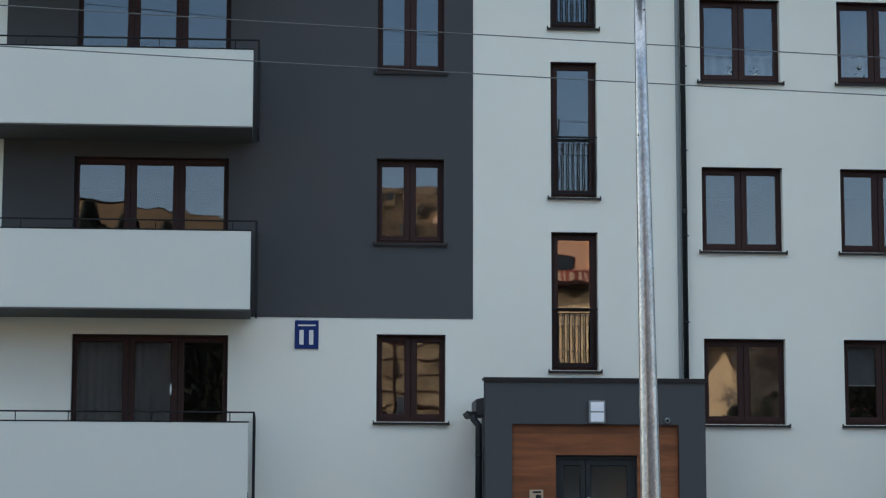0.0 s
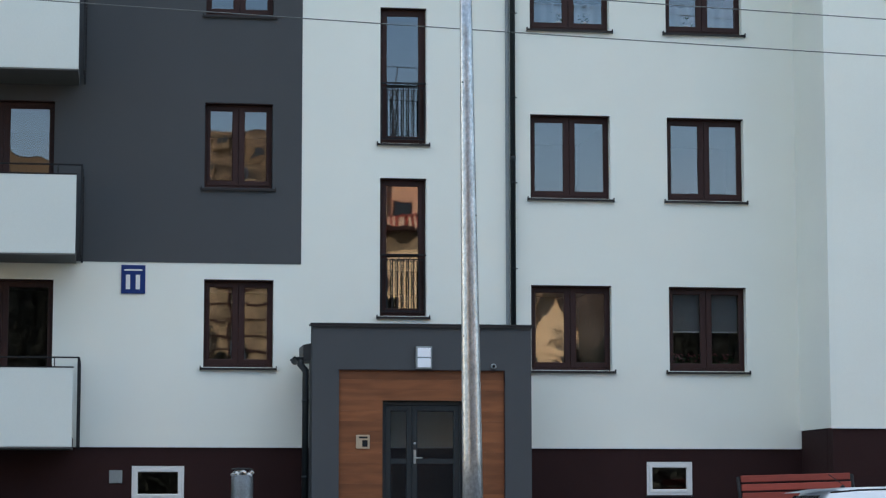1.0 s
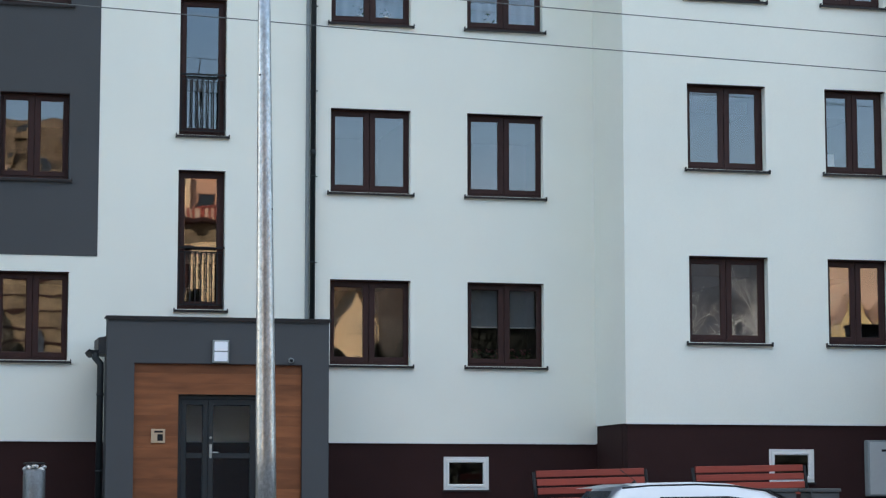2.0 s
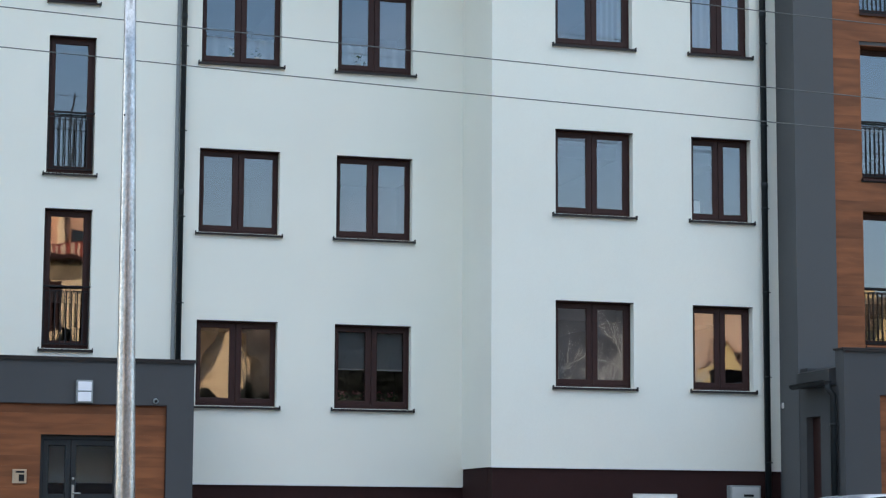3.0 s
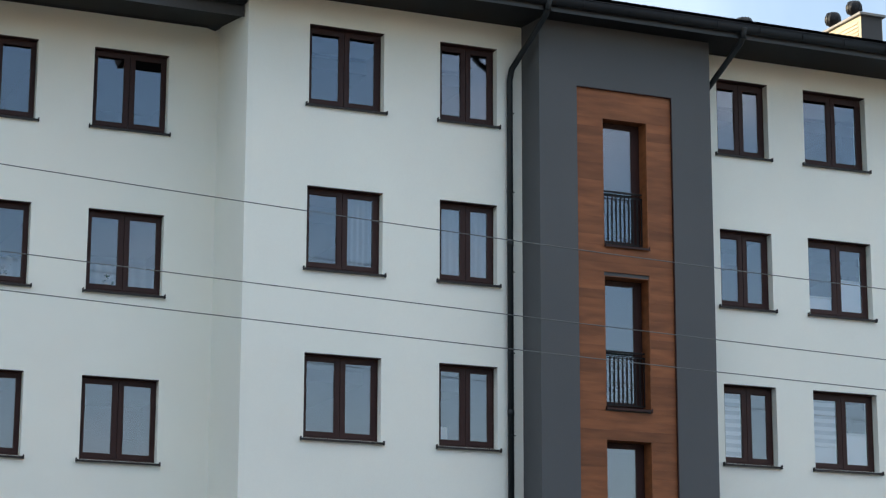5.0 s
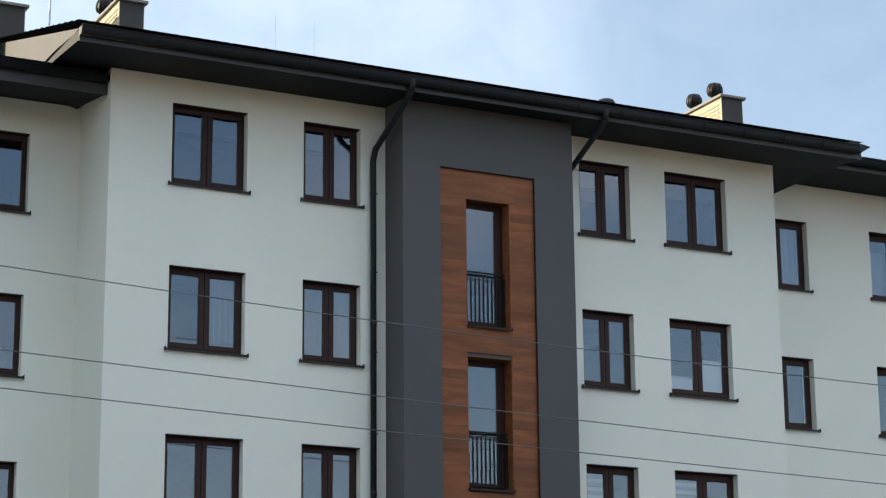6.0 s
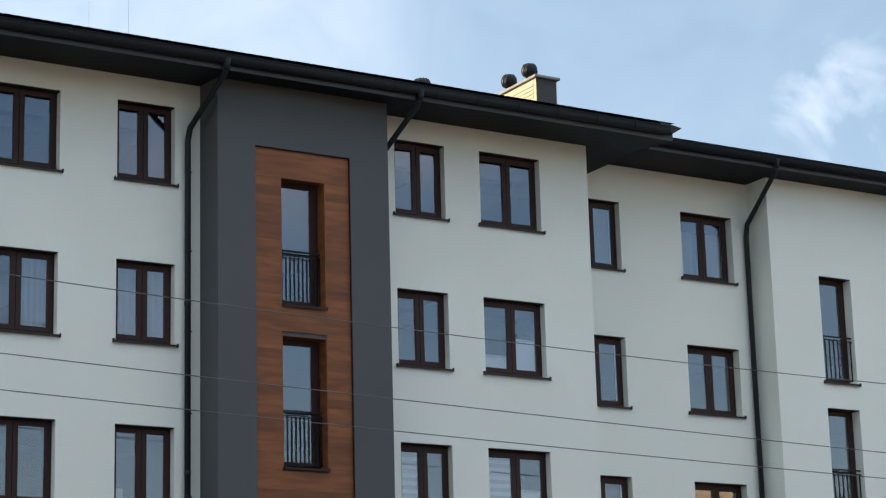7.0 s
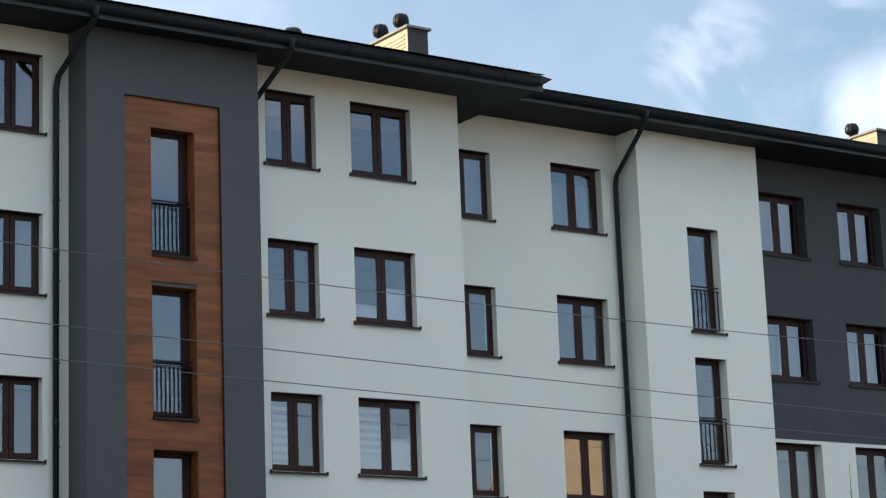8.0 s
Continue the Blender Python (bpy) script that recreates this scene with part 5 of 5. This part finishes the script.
inside = 0.235
for col, k in ((COL_D, 2), (COL_E, 2)):
    x0, x1, z0, z1 = col[k]
    curtain(x0 + 0.08, x1 - 0.08, inside, z0 + 0.06, z0 + 0.50, "short gathered white net curtain behind the pane", 6, 0.035)
x0, x1, z0, z1 = COL_A[0]
curtain(x0 + 0.05, x0 + 1.6, 0.24, z0 + 0.03, z1 - 0.05, "long white net curtain behind the balcony door", 12)
x0, x1, z0, z1 = COL_E[0]
blind(x0 + 0.1, x1 - 0.1, inside, z0 + 0.68, z1 - 0.1, "dark grey half-lowered blind", False, SHEER)
x0, x1, z0, z1 = COL_H[1]
blind(x0 + 0.07, x0 + 0.51, Y_MID + 0.212, z0 + 0.1, z1 - 0.1, "striped day-and-night blind over one casement")
x0, x1, z0, z1 = COL_I[1]
blind(x0 + 0.07, x0 + 0.66, Y_MID + 0.212, z0 + 0.45, z1 - 0.1, "striped day-and-night blind lowered to half height")
blind(x0 + 0.07, x0 + 0.66, Y_MID + 0.228, z0 + 0.08, z0 + 0.44, "plain white blind below the striped one", False)
blind(x0 + 0.72, x1 - 0.07, Y_MID + 0.212, z0 + 0.08, z0 + 0.70, "plain white blind over the casement's lower half", False)
x0, x1, z0, z1 = COL_I[2]
blind(x0 + 0.08, x0 + 0.66, Y_MID + 0.212, z0 + 0.08, z0 + 0.36, "pale blind over the pane's foot", False)
blind(x0 + 0.72, x1 - 0.08, Y_MID + 0.212, z0 + 0.08, z0 + 0.72, "pale blind over the pane's lower half", False)
x0, x1, z0, z1 = COL_J[3]
curtain(x0 + 0.1, x1 - 0.1, 0.28, z0 + 0.08, z1 - 0.1, "white curtain behind the top small window", 7)
x0, x1, z0, z1 = COL_K[3]
curtain(x0 + 0.1, x1 - 0.1, 0.32, z0 + 0.08, z1 - 0.35, "pale curtain behind the top window", 8)
# cloth added to make these panes as pale as the sky they mirror
for col in (COL_M, COL_N):
    for k in (2, 3):
        x0, x1, z0, z1 = col[k]
        curtain(x0 + 0.1, x1 - 0.06, 0.44, z0 + 0.05, z1 - 0.06, "pale cloth behind the pane in place of mirrored sky", 9)
x0, x1, z0, z1 = COL_F[2]
curtain(x0 + 0.7, x1 - 0.06, Y_MID + 0.235, z0 + 0.05, z1 - 0.08, "white curtain drawn across one casement", 6)
x0, x1, z0, z1 = COL_G[2]
curtain(x0 + 0.06, x1 - 0.06, Y_MID + 0.235, z0 + 0.05, z1 - 0.08, "white curtain drawn behind the small window", 8)
x0, x1, z0, z1 = COL_G[1]
card = thing("paper_card", (x0 + 0.13, Y_MID + 0.25, z0 + 0.10), "white paper card leaning inside the pane", "card")
bm = bmesh.new()
box(bm, 0, 0.13, 0, 0.004, 0, 0.27)
part("sheet", bm, WHITE_PVC, card)

LEAF = material("pot_plant_leaf", (0.05, 0.10, 0.035), 0.6, grain=0.3, grain_size=30)
PETAL = material("pink_petal", (0.72, 0.28, 0.34), 0.6, grain=0.2, grain_size=40)
POT = material("clay_pot", (0.33, 0.13, 0.07), 0.8, grain=0.15, grain_size=40)


def pot_plant(x, y, z, flowers, petal=None, label="pink flowering pot plant on the inner window board"):
    p = thing("pot_plant", (x, y, z), label, "plant", "pot plants")
    bm = bmesh.new()
    lathe(bm, [(0.05, 0.0), (0.065, 0.10), (0.07, 0.10), (0.07, 0.115)], sides=16)
    part("pot", bm, POT if petal is None else WHITE_PVC, p)
    for name, count, mat, size, zr in (("leaves", 46 if petal is None else 10, LEAF, 0.05, (0.11, 0.26)), ("blossom", flowers, petal or PETAL, 0.028, (0.16, 0.30))):
        bm = bmesh.new()
        for _ in range(count):
            a, r, h = random.uniform(0, 6.28), random.uniform(0.01, 0.14), random.uniform(*zr)
            m = pose(r * math.cos(a), r * math.sin(a) * 0.5, h, random.uniform(-50, 50), random.uniform(-50, 50), random.uniform(0, 360))
            v = [bm.verts.new(m @ Vector(q)) for q in ((-size, 0, 0), (0, -size * 0.45, 0.006), (size, 0, 0), (0, size * 0.45, 0.006))]
            bm.faces.new(v)
        part(name, bm, mat, p)


x0, x1, z0, z1 = COL_E[0]
for k in range(4):
    pot_plant(x0 + 0.22 + 0.29 * k, 0.35, z0 + 0.02, 34)
WHITE_PETAL = material("white_petal", (0.85, 0.85, 0.86), 0.6, grain=0.05, grain_size=40)
for col, k, dx in ((COL_D, 2, 0.52), (COL_D, 2, 0.98), (COL_E, 2, 0.40)):
    pot_plant(col[k][0] + dx, 0.205, col[k][2] + 0.055, 60, WHITE_PETAL, "white flowering pot plant close behind the pane")
bm = bmesh.new()
box(bm, x0 - 0.05, x1 + 0.05, 0.325, 0.55, z0 - 0.02, z0 + 0.018)
part("window_board", bm, WHITE_PVC, None)
tagged(bpy.data.objects["window_board"], "white inner window board under the pot plants", "window board", kind="structure")


# ---- the sunny side of the street, seen in the panes ----
BARK = material("tree_bark", (0.20, 0.175, 0.15), 0.9, grain=0.3, grain_size=20, stain=0.2, stain_size=2, bump=0.5, bump_size=30)
TILES = material("orange_roof_tiles", (0.62, 0.29, 0.16), 0.85, grain=0.25, grain_size=9, stain=0.25, stain_size=0.8, bump=0.5, bump_size=12)
BROWN_TILES = material("brown_roof_tiles", (0.34, 0.24, 0.15), 0.85, grain=0.9, grain_size=3.5, stain=0.7, stain_size=0.7, bump=0.5, bump_size=12)
SALMON = material("salmon_house_render", (0.70, 0.40, 0.27), 0.9, grain=0.1, grain_size=20, stain=0.2, stain_size=0.8)
WALL_PAINTS = [material("cream_house_render", (0.84, 0.62, 0.39), 0.9, grain=0.08, grain_size=30, stain=0.15, stain_size=0.6),
               material("tan_house_render", (0.31, 0.23, 0.145), 0.9, grain=0.7, grain_size=3, stain=0.6, stain_size=1.1),
               material("rose_house_render", (0.66, 0.46, 0.34), 0.9, grain=0.08, grain_size=30, stain=0.15, stain_size=0.6),
               material("yellow_house_render", (0.74, 0.55, 0.27), 0.9, grain=0.08, grain_size=30, stain=0.15, stain_size=0.6),
               material("peach_house_render", (0.86, 0.66, 0.46), 0.9, grain=0.06, grain_size=30, stain=0.12, stain_size=0.4),
               material("grey_house_render", (0.075, 0.092, 0.125), 0.9, grain=0.3, grain_size=6, stain=0.5, stain_size=0.9),
               material("umber_house_render", (0.17, 0.118, 0.07), 0.9, grain=0.2, grain_size=12, stain=0.35, stain_size=0.5),
               material("ochre_house_render", (0.52, 0.36, 0.24), 0.9, grain=0.6, grain_size=2.5, stain=0.6, stain_size=0.9)]


def house(x0, x1, y_front, deep, eave, ridge, paint, tiles, gable, label, storeys=3, stack=True, o=0.45):
    """A house across the street; its front looks towards +y. gable: the ridge runs away from the street."""
    g = -0.95
    h = thing("house", ((x0 + x1) / 2, y_front, g), label, "house", "houses across the street")
    w, e, r = (x1 - x0) / 2, eave - g, ridge - g
    bm = bmesh.new()
    if gable:
        pts = [(-w, 0), (w, 0), (w, e), (0, r - 0.15), (-w, e)]
        a = [bm.verts.new((px, 0, pz)) for px, pz in pts]
        b = [bm.verts.new((px, -deep, pz)) for px, pz in pts]
        for k in range(5):
            bm.faces.new((a[k], a[(k + 1) % 5], b[(k + 1) % 5], b[k]))
        bm.faces.new(a)
        bm.faces.new(b)
    else:
        pts = [(0, 0), (-deep, 0), (-deep, e), (-deep / 2, r - 0.15), (0, e)]
        a = [bm.verts.new((-w, py, pz)) for py, pz in pts]
        b = [bm.verts.new((w, py, pz)) for py, pz in pts]
        for k in range(5):
            bm.faces.new((a[k], a[(k + 1) % 5], b[(k + 1) % 5], b[k]))
        bm.faces.new(a)
        bm.faces.new(b)
    part("wall", bm, WALL_PAINTS[paint], h)
    bm = bmesh.new()
    if gable:
        slope = (r - e) / w
        for s in (-1, 1):
            v = [bm.verts.new(q) for q in ((0, o, r), (s * (w + o), o, e - o * slope), (s * (w + o), -deep - o, e - o * slope), (0, -deep - o, r))]
            bmesh.ops.solidify(bm, geom=[bm.faces.new(v)], thickness=0.16)
    else:
        slope = (r - e) / (deep / 2)
        for yy in (o, -deep - o):
            v = [bm.verts.new(q) for q in ((-w - o, -deep / 2, r), (w + o, -deep / 2, r), (w + o, yy, e - o * slope), (-w - o, yy, e - o * slope))]
            bmesh.ops.solidify(bm, geom=[bm.faces.new(v)], thickness=0.16)
    part("roof", bm, tiles, h)
    n = max(2, int(2 * w / 2.6))
    for s in range(storeys):
        zc = 1.0 + s * (e - 0.6) / storeys
        for k in range(n):
            xc = -w + 2 * w * (k + 0.5) / n
            bm = bmesh.new()
            ring(bm, xc - 0.55, xc + 0.55, zc, zc + 1.45, 0.08, 0.08, 0.08, 0.08, -0.02, 0.03)
            win = part("window", bm, BROWN, h)
            bm = bmesh.new()
            box(bm, xc - 0.48, xc + 0.48, -0.01, 0.012, zc + 0.07, zc + 1.38)
            part("pane", bm, CAR_GLASS, win)
    if not stack:
        return h
    bm = bmesh.new()
    box(bm, w * 0.62, w * 0.62 + 0.5, -deep * 0.5, -deep * 0.5 + 0.5, r - 0.8, r + 0.7, 0.02)
    part("chimney", bm, WALL_PAINTS[paint], h)
    return h


house(-21, -2.9, -47, 9, 12.95, 14.15, 6, WALL_PAINTS[6], True, "broad umber house with a low gable in the sun", 0, False, 0.03)
house(-2.6, 5.4, -47, 9, 10.0, 15.1, 1, BROWN_TILES, False, "tan house with a steep brown tiled roof", 0, False)
h2 = bpy.data.objects["house.001"]
z = 1.2
while z < 10.6:
    bm = bmesh.new()
    box(bm, -4.0, 4.0, 0.0, 0.05, z, z + random.uniform(0.04, 0.10))
    part("weatherboard", bm, BROWN, h2)
    z += random.uniform(0.30, 0.85)
for x in (-2.7, -0.35, 1.3, 3.3):
    bm = bmesh.new()
    box(bm, x, x + 0.06, 0.052, 0.09, 1.0, 10.6)
    part("batten", bm, BROWN, h2)
    z = random.uniform(5.5, 8.5)
    bm = bmesh.new()
    box(bm, x + 0.12, x + 0.55, 0.055, 0.085, z, z + random.uniform(0.5, 1.0))
    part("shutter", bm, WALL_PAINTS[random.choice((0, 2, 5))], h2)


def dormers(h, count, half, eave, ridge, deep, seed):
    """Small roof windows, stacks and patched boxes on a street-side slope."""
    rnd = random.Random(seed)
    for k in range(count):
        x = -half + (k + rnd.uniform(0.2, 0.8)) * 2 * half / count
        s = rnd.uniform(0.25, 0.9)
        y, z = -s * deep / 2, eave + 0.95 + s * (ridge - eave)
        w, t = rnd.uniform(0.10, 0.24), rnd.uniform(0.12, 0.4)
        bm = bmesh.new()
        box(bm, x - w, x + w, y - 0.5, y + 0.35, z - 0.3, z + t, 0.02)
        d = part("dormer", bm, WALL_PAINTS[rnd.choice((0, 0, 5, 1, 2, 6))], h)
        bm = bmesh.new()
        box(bm, x - w * 0.6, x + w * 0.6, y + 0.345, y + 0.365, z - 0.1, z + t - 0.08)
        part("dormer_pane", bm, CAR_GLASS, d)


dormers(h2, 44, 3.8, 10.0, 15.1, 9, 5)
h3 = house(6.6, 11.8, -47, 9, 12.9, 14.3, 0, TILES, False, "cream house with salmon upper floor and a balcony in the sun", 0, False)
bm = bmesh.new()
box(bm, -2.6, 2.6, 0.0, 0.03, 11.7, 13.7)
u = part("upper_wall", bm, SALMON, h3, "salmon rendered upper floor")
for x0, x1, z0, z1 in ((-2.1, -1.2, 12.0, 13.1), (-0.28, 0.33, 11.9, 12.72), (1.4, 2.2, 12.0, 13.1)):
    bm = bmesh.new()
    ring(bm, x0, x1, z0, z1, 0.05, 0.05, 0.05, 0.05, 0.03, 0.07)
    f = part("door_frame", bm, BROWN, u)
    bm = bmesh.new()
    box(bm, x0 + 0.05, x1 - 0.05, 0.031, 0.05, z0 + 0.05, z1 - 0.05)
    part("pane", bm, CAR_GLASS, f)
for x in (-0.72, 0.95, 2.4):
    bm = bmesh.new()
    box(bm, x, x + 0.2, 0.03, 0.24, 12.0, 13.75, 0.02)
    part("pillar", bm, WALL_PAINTS[0], h3, "cream rendered pillar")
bm = bmesh.new()
box(bm, -2.6, 2.6, 0.0, 0.6, 11.52, 11.70, 0.02)
b = part("balcony", bm, BROWN, h3, "balcony slab with a striped red and white balustrade")
bm = bmesh.new()
box(bm, -2.6, 2.6, 0.52, 0.60, 12.04, 12.09, 0.01)
part("rail", bm, RED_WOOD, b)
for k in range(21):
    bm = bmesh.new()
    box(bm, -2.58 + k * 0.25, -2.46 + k * 0.25, 0.53, 0.58, 11.70, 12.04, 0.01)
    part("baluster", bm, WALL_PAINTS[2], b)
    bm = bmesh.new()
    box(bm, -2.46 + k * 0.25, -2.34 + k * 0.25, 0.54, 0.57, 11.70, 12.04)
    part("red_slat", bm, RED_WOOD, b)
# a darker band puts the balcony's shade on the wall below it
bm = bmesh.new()
box(bm, -2.6, 2.6, 0.0, 0.05, 10.82, 11.51)
part("plaster_band", bm, WALL_PAINTS[1], h3, "tan band painted as the shade under the balcony")
for x in (-1.3, 1.7):
    bm = bmesh.new()
    box(bm, x, x + 0.75, 0.0, 0.05, 8.9, 10.75)
    part("shutter", bm, BROWN, h3, "closed brown shutter")
bm = bmesh.new()
rod(bm, (0.25, -4.5, 15.0), (0.32, -4.5, 18.9), 0.07, 0.03, sides=8)
rod(bm, (0.05, -4.5, 17.6), (0.6, -4.5, 17.65), 0.02, 0.02, sides=6)
part("mast", bm, BLACK, h3, "thin dark roof mast")
gabled = house(13.5, 15.6, -45, 8, 6.7, 8.5, 0, BROWN_TILES, True, "small cream gabled house in the sun", 0, False)
for k in range(14):
    bm = bmesh.new()
    box(bm, -1.04, 1.04, 0.0, 0.03, 1.0 + k * 0.48, 1.025 + k * 0.48)
    part("weatherboard", bm, WALL_PAINTS[1], gabled)
house(12.6, 20.6, -55, 8, 10.4, 12.4, 7, BROWN_TILES, False, "mottled ochre rendered house in the sun", 0, False)
# grey block added out of view to give one pane its grey tone
house(24.0, 35.2, -56.5, 8, 11.6, 13.4, 5, BROWN_TILES, False, "unseen grey block, added as backdrop to the bare trees", 0, False)
house(33.8, 37.2, -47.5, 8, 9.9, 12.2, 2, BROWN_TILES, False, "rose rendered house in the sun", 2)
house(33.2, 34.5, -46.2, 1.2, 7.0, 8.0, 3, WALL_PAINTS[2], True, "narrow yellow gabled annex in the sun", 0, False, 0.03)
house(34.6, 36.0, -46.2, 1.2, 6.9, 7.9, 3, WALL_PAINTS[2], True, "narrow yellow gabled annex in the sun", 0, False, 0.03)
house(38.8, 42.4, -47, 9, 7.4, 9.9, 3, BROWN_TILES, True, "yellow gabled house in the sun", 2)
house(47.0, 54.6, -47, 9, 8.2, 11.4, 2, TILES, False, "rose house with an orange tiled roof", 2)
house(55.4, 62.2, -47, 4.4, 10.9, 12.9, 2, TILES, False, "taller rose house with an orange tiled roof", 2)
house(63.0, 68.3, -46, 4.5, 16.3, 17.0, 4, TILES, False, "tall peach rendered block in the sun", 1, False)
house(-40, -19, -47, 10, 8.4, 11.8, 0, TILES, False, "cream row house with an orange roof", 2)

# bark made pale so that the twigs stand out against the grey block
PALE_BARK = material("pale_bark", (0.70, 0.70, 0.70), 0.9, grain=0.3, grain_size=8, stain=0.3, stain_size=1)


def bare_tree(x, y, z, tall, seed, label, bark=None):
    """A leafless tree: tapered trunk, limbs and a crown of fine twigs."""
    rnd = random.Random(seed)
    t = thing("tree", (x, y, z), label, "tree", "bare street trees")
    trunk, twigs = bmesh.new(), bmesh.new()

    def grow(a, way, length, r, depth):
        bm = trunk if depth < 2 else twigs
        steps = 3
        for s in range(steps):
            b = a + way * (length / steps)
            rod(bm, a, b, r, r * 0.86, sides=7 if depth < 2 else 4, caps=False)
            a, r = b, r * 0.86
            way = (way + Vector((rnd.uniform(-1, 1), rnd.uniform(-1, 1), rnd.uniform(-0.3, 0.6))) * 0.14).normalized()
            if depth < 4 and (s > 0 or depth > 0) and tall > 0:
                for _ in range(2 if depth < 4 else 1):
                    side = (way + Vector((rnd.uniform(-1, 1), rnd.uniform(-1, 1), rnd.uniform(-0.2, 0.7))) * 0.95).normalized()
                    grow(a, side, length * rnd.uniform(0.5, 0.7), r * 0.6, depth + 1)

    grow(Vector((0, 0, -0.1)), Vector((0, 0, 1)), tall * 0.42, tall * 0.026, 0)
    part("trunk", trunk, bark or BARK, t)
    part("crown", twigs, bark or BARK, t, "bare twigs")


for x, y, tall, seed in ((2.5, -43.5, 7.5, 1), (5.8, -43.0, 7.0, 2), (15.1, -43.4, 9.0, 21), (16.0, -43.8, 9.4, 22), (20.3, -43.0, 9.5, 3), (25.4, -43.5, 9.4, 4), (28.8, -43.0, 10.0, 5), (26.6, -43.6, 9.6, 7), (30.6, -43.3, 10.2, 8), (27.8, -44.2, 10.4, 9), (32.0, -43.8, 9.0, 10), (38.0, -43.5, 8.0, 6)):
    bare_tree(x, y, -0.95, tall, seed, "pale leafless tree before the grey block" if 25 < x < 34 else "bare deciduous tree in front of the houses", PALE_BARK if 25 < x < 34 else None)
DARK_LEAF = material("evergreen_foliage", (0.018, 0.022, 0.018), 0.8, grain=0.4, grain_size=15, stain=0.3, stain_size=2)


def evergreen(x, y, z, tall, wide, seed, label, sprays=4600):
    """A dense evergreen: trunk and a crown of many small sprays, uneven in outline."""
    rnd = random.Random(seed)
    t = thing("evergreen", (x, y, z), label, "tree", "evergreens across the street")
    bm = bmesh.new()
    rod(bm, (0, 0, -0.1), (0, 0, tall * 0.9), 0.12, 0.02, sides=8)
    part("trunk", bm, BARK, t)
    bm = bmesh.new()
    for _ in range(sprays):
        h = rnd.random() ** 0.8
        r = wide * (1 - h) ** 0.6 * rnd.uniform(0.45, 1.08)
        a = rnd.uniform(0, 6.283)
        c = Vector((r * math.cos(a), r * math.sin(a), 0.2 + h * (tall - 0.2)))
        m = Euler((rnd.uniform(-0.8, 0.8), rnd.uniform(-0.8, 0.8), a)).to_matrix()
        s = rnd.uniform(0.09, 0.20)
        bm.faces.new([bm.verts.new(c + m @ Vector(q)) for q in ((-s * 0.3, -s * 0.4, -s * 0.5), (s * 0.5, 0, -s * 0.6), (0.2 * s, s * 0.3, s * 0.8), (-s * 0.4, s * 0.2, s * 0.3))])
    part("crown", bm, DARK_LEAF, t)


# evergreens added out of view so that door and lower panes mirror dark
for k in range(62):
    evergreen(-22 + k * 1.1, -42.0 + 0.25 * (k % 3), -0.95, 6.1 + 0.35 * ((k * 7) % 5) / 5, 1.7, k, "unseen dense evergreen, added to darken the lower panes")
for x, tall in ((-9.8, 14.3), (-8.4, 13.9), (-7.1, 13.5), (-5.7, 13.2), (-4.5, 12.4), (-3.2, 11.0), (18.4, 10.4), (19.6, 10.8), (20.9, 11.6), (22.2, 12.2), (23.4, 11.0)):
    evergreen(x, -43.2, -0.95, tall, 2.5, int(x * 10), "tall dark evergreen before the houses", 9000)
for x, tall in ((8.3, 8.5), (9.7, 7.9)):
    evergreen(x, -42.4, -0.95, tall, 1.2, int(x * 10), "slender dark evergreen before the cream house", 6000)
for x, tall in ((14.9, 6.7), (16.2, 7.2), (17.3, 7.3)):
    evergreen(x, -42.4, -0.95, tall, 1.9, int(x * 10), "dense dark evergreen beside the gabled house", 7000)
# young tree whose tip stands before the far wing
sap = thing("young_tree", (32.45, -3.0, -0.15), "thin young leafless tree beside the stair bay", "tree")
bm = bmesh.new()
tube(bm, [(0, 0, -0.1), (0.02, 0, 2.0), (-0.02, 0, 4.2), (0.0, 0, 5.6)], 0.022, 6)
rod(bm, (0.0, 0, 5.6), (0.01, 0, 6.38), 0.010, 0.004, sides=5)
part("trunk", bm, BARK, sap)
bm = bmesh.new()
for k in range(26):
    a, z = k * 2.4, 1.6 + k * 0.165
    l = 0.12 + 0.016 * (26 - k)
    rod(bm, (0, 0, z), (l * math.cos(a), l * math.sin(a), z + l * 0.55), 0.007, 0.003, sides=4, caps=False)
part("twigs", bm, BARK, sap)
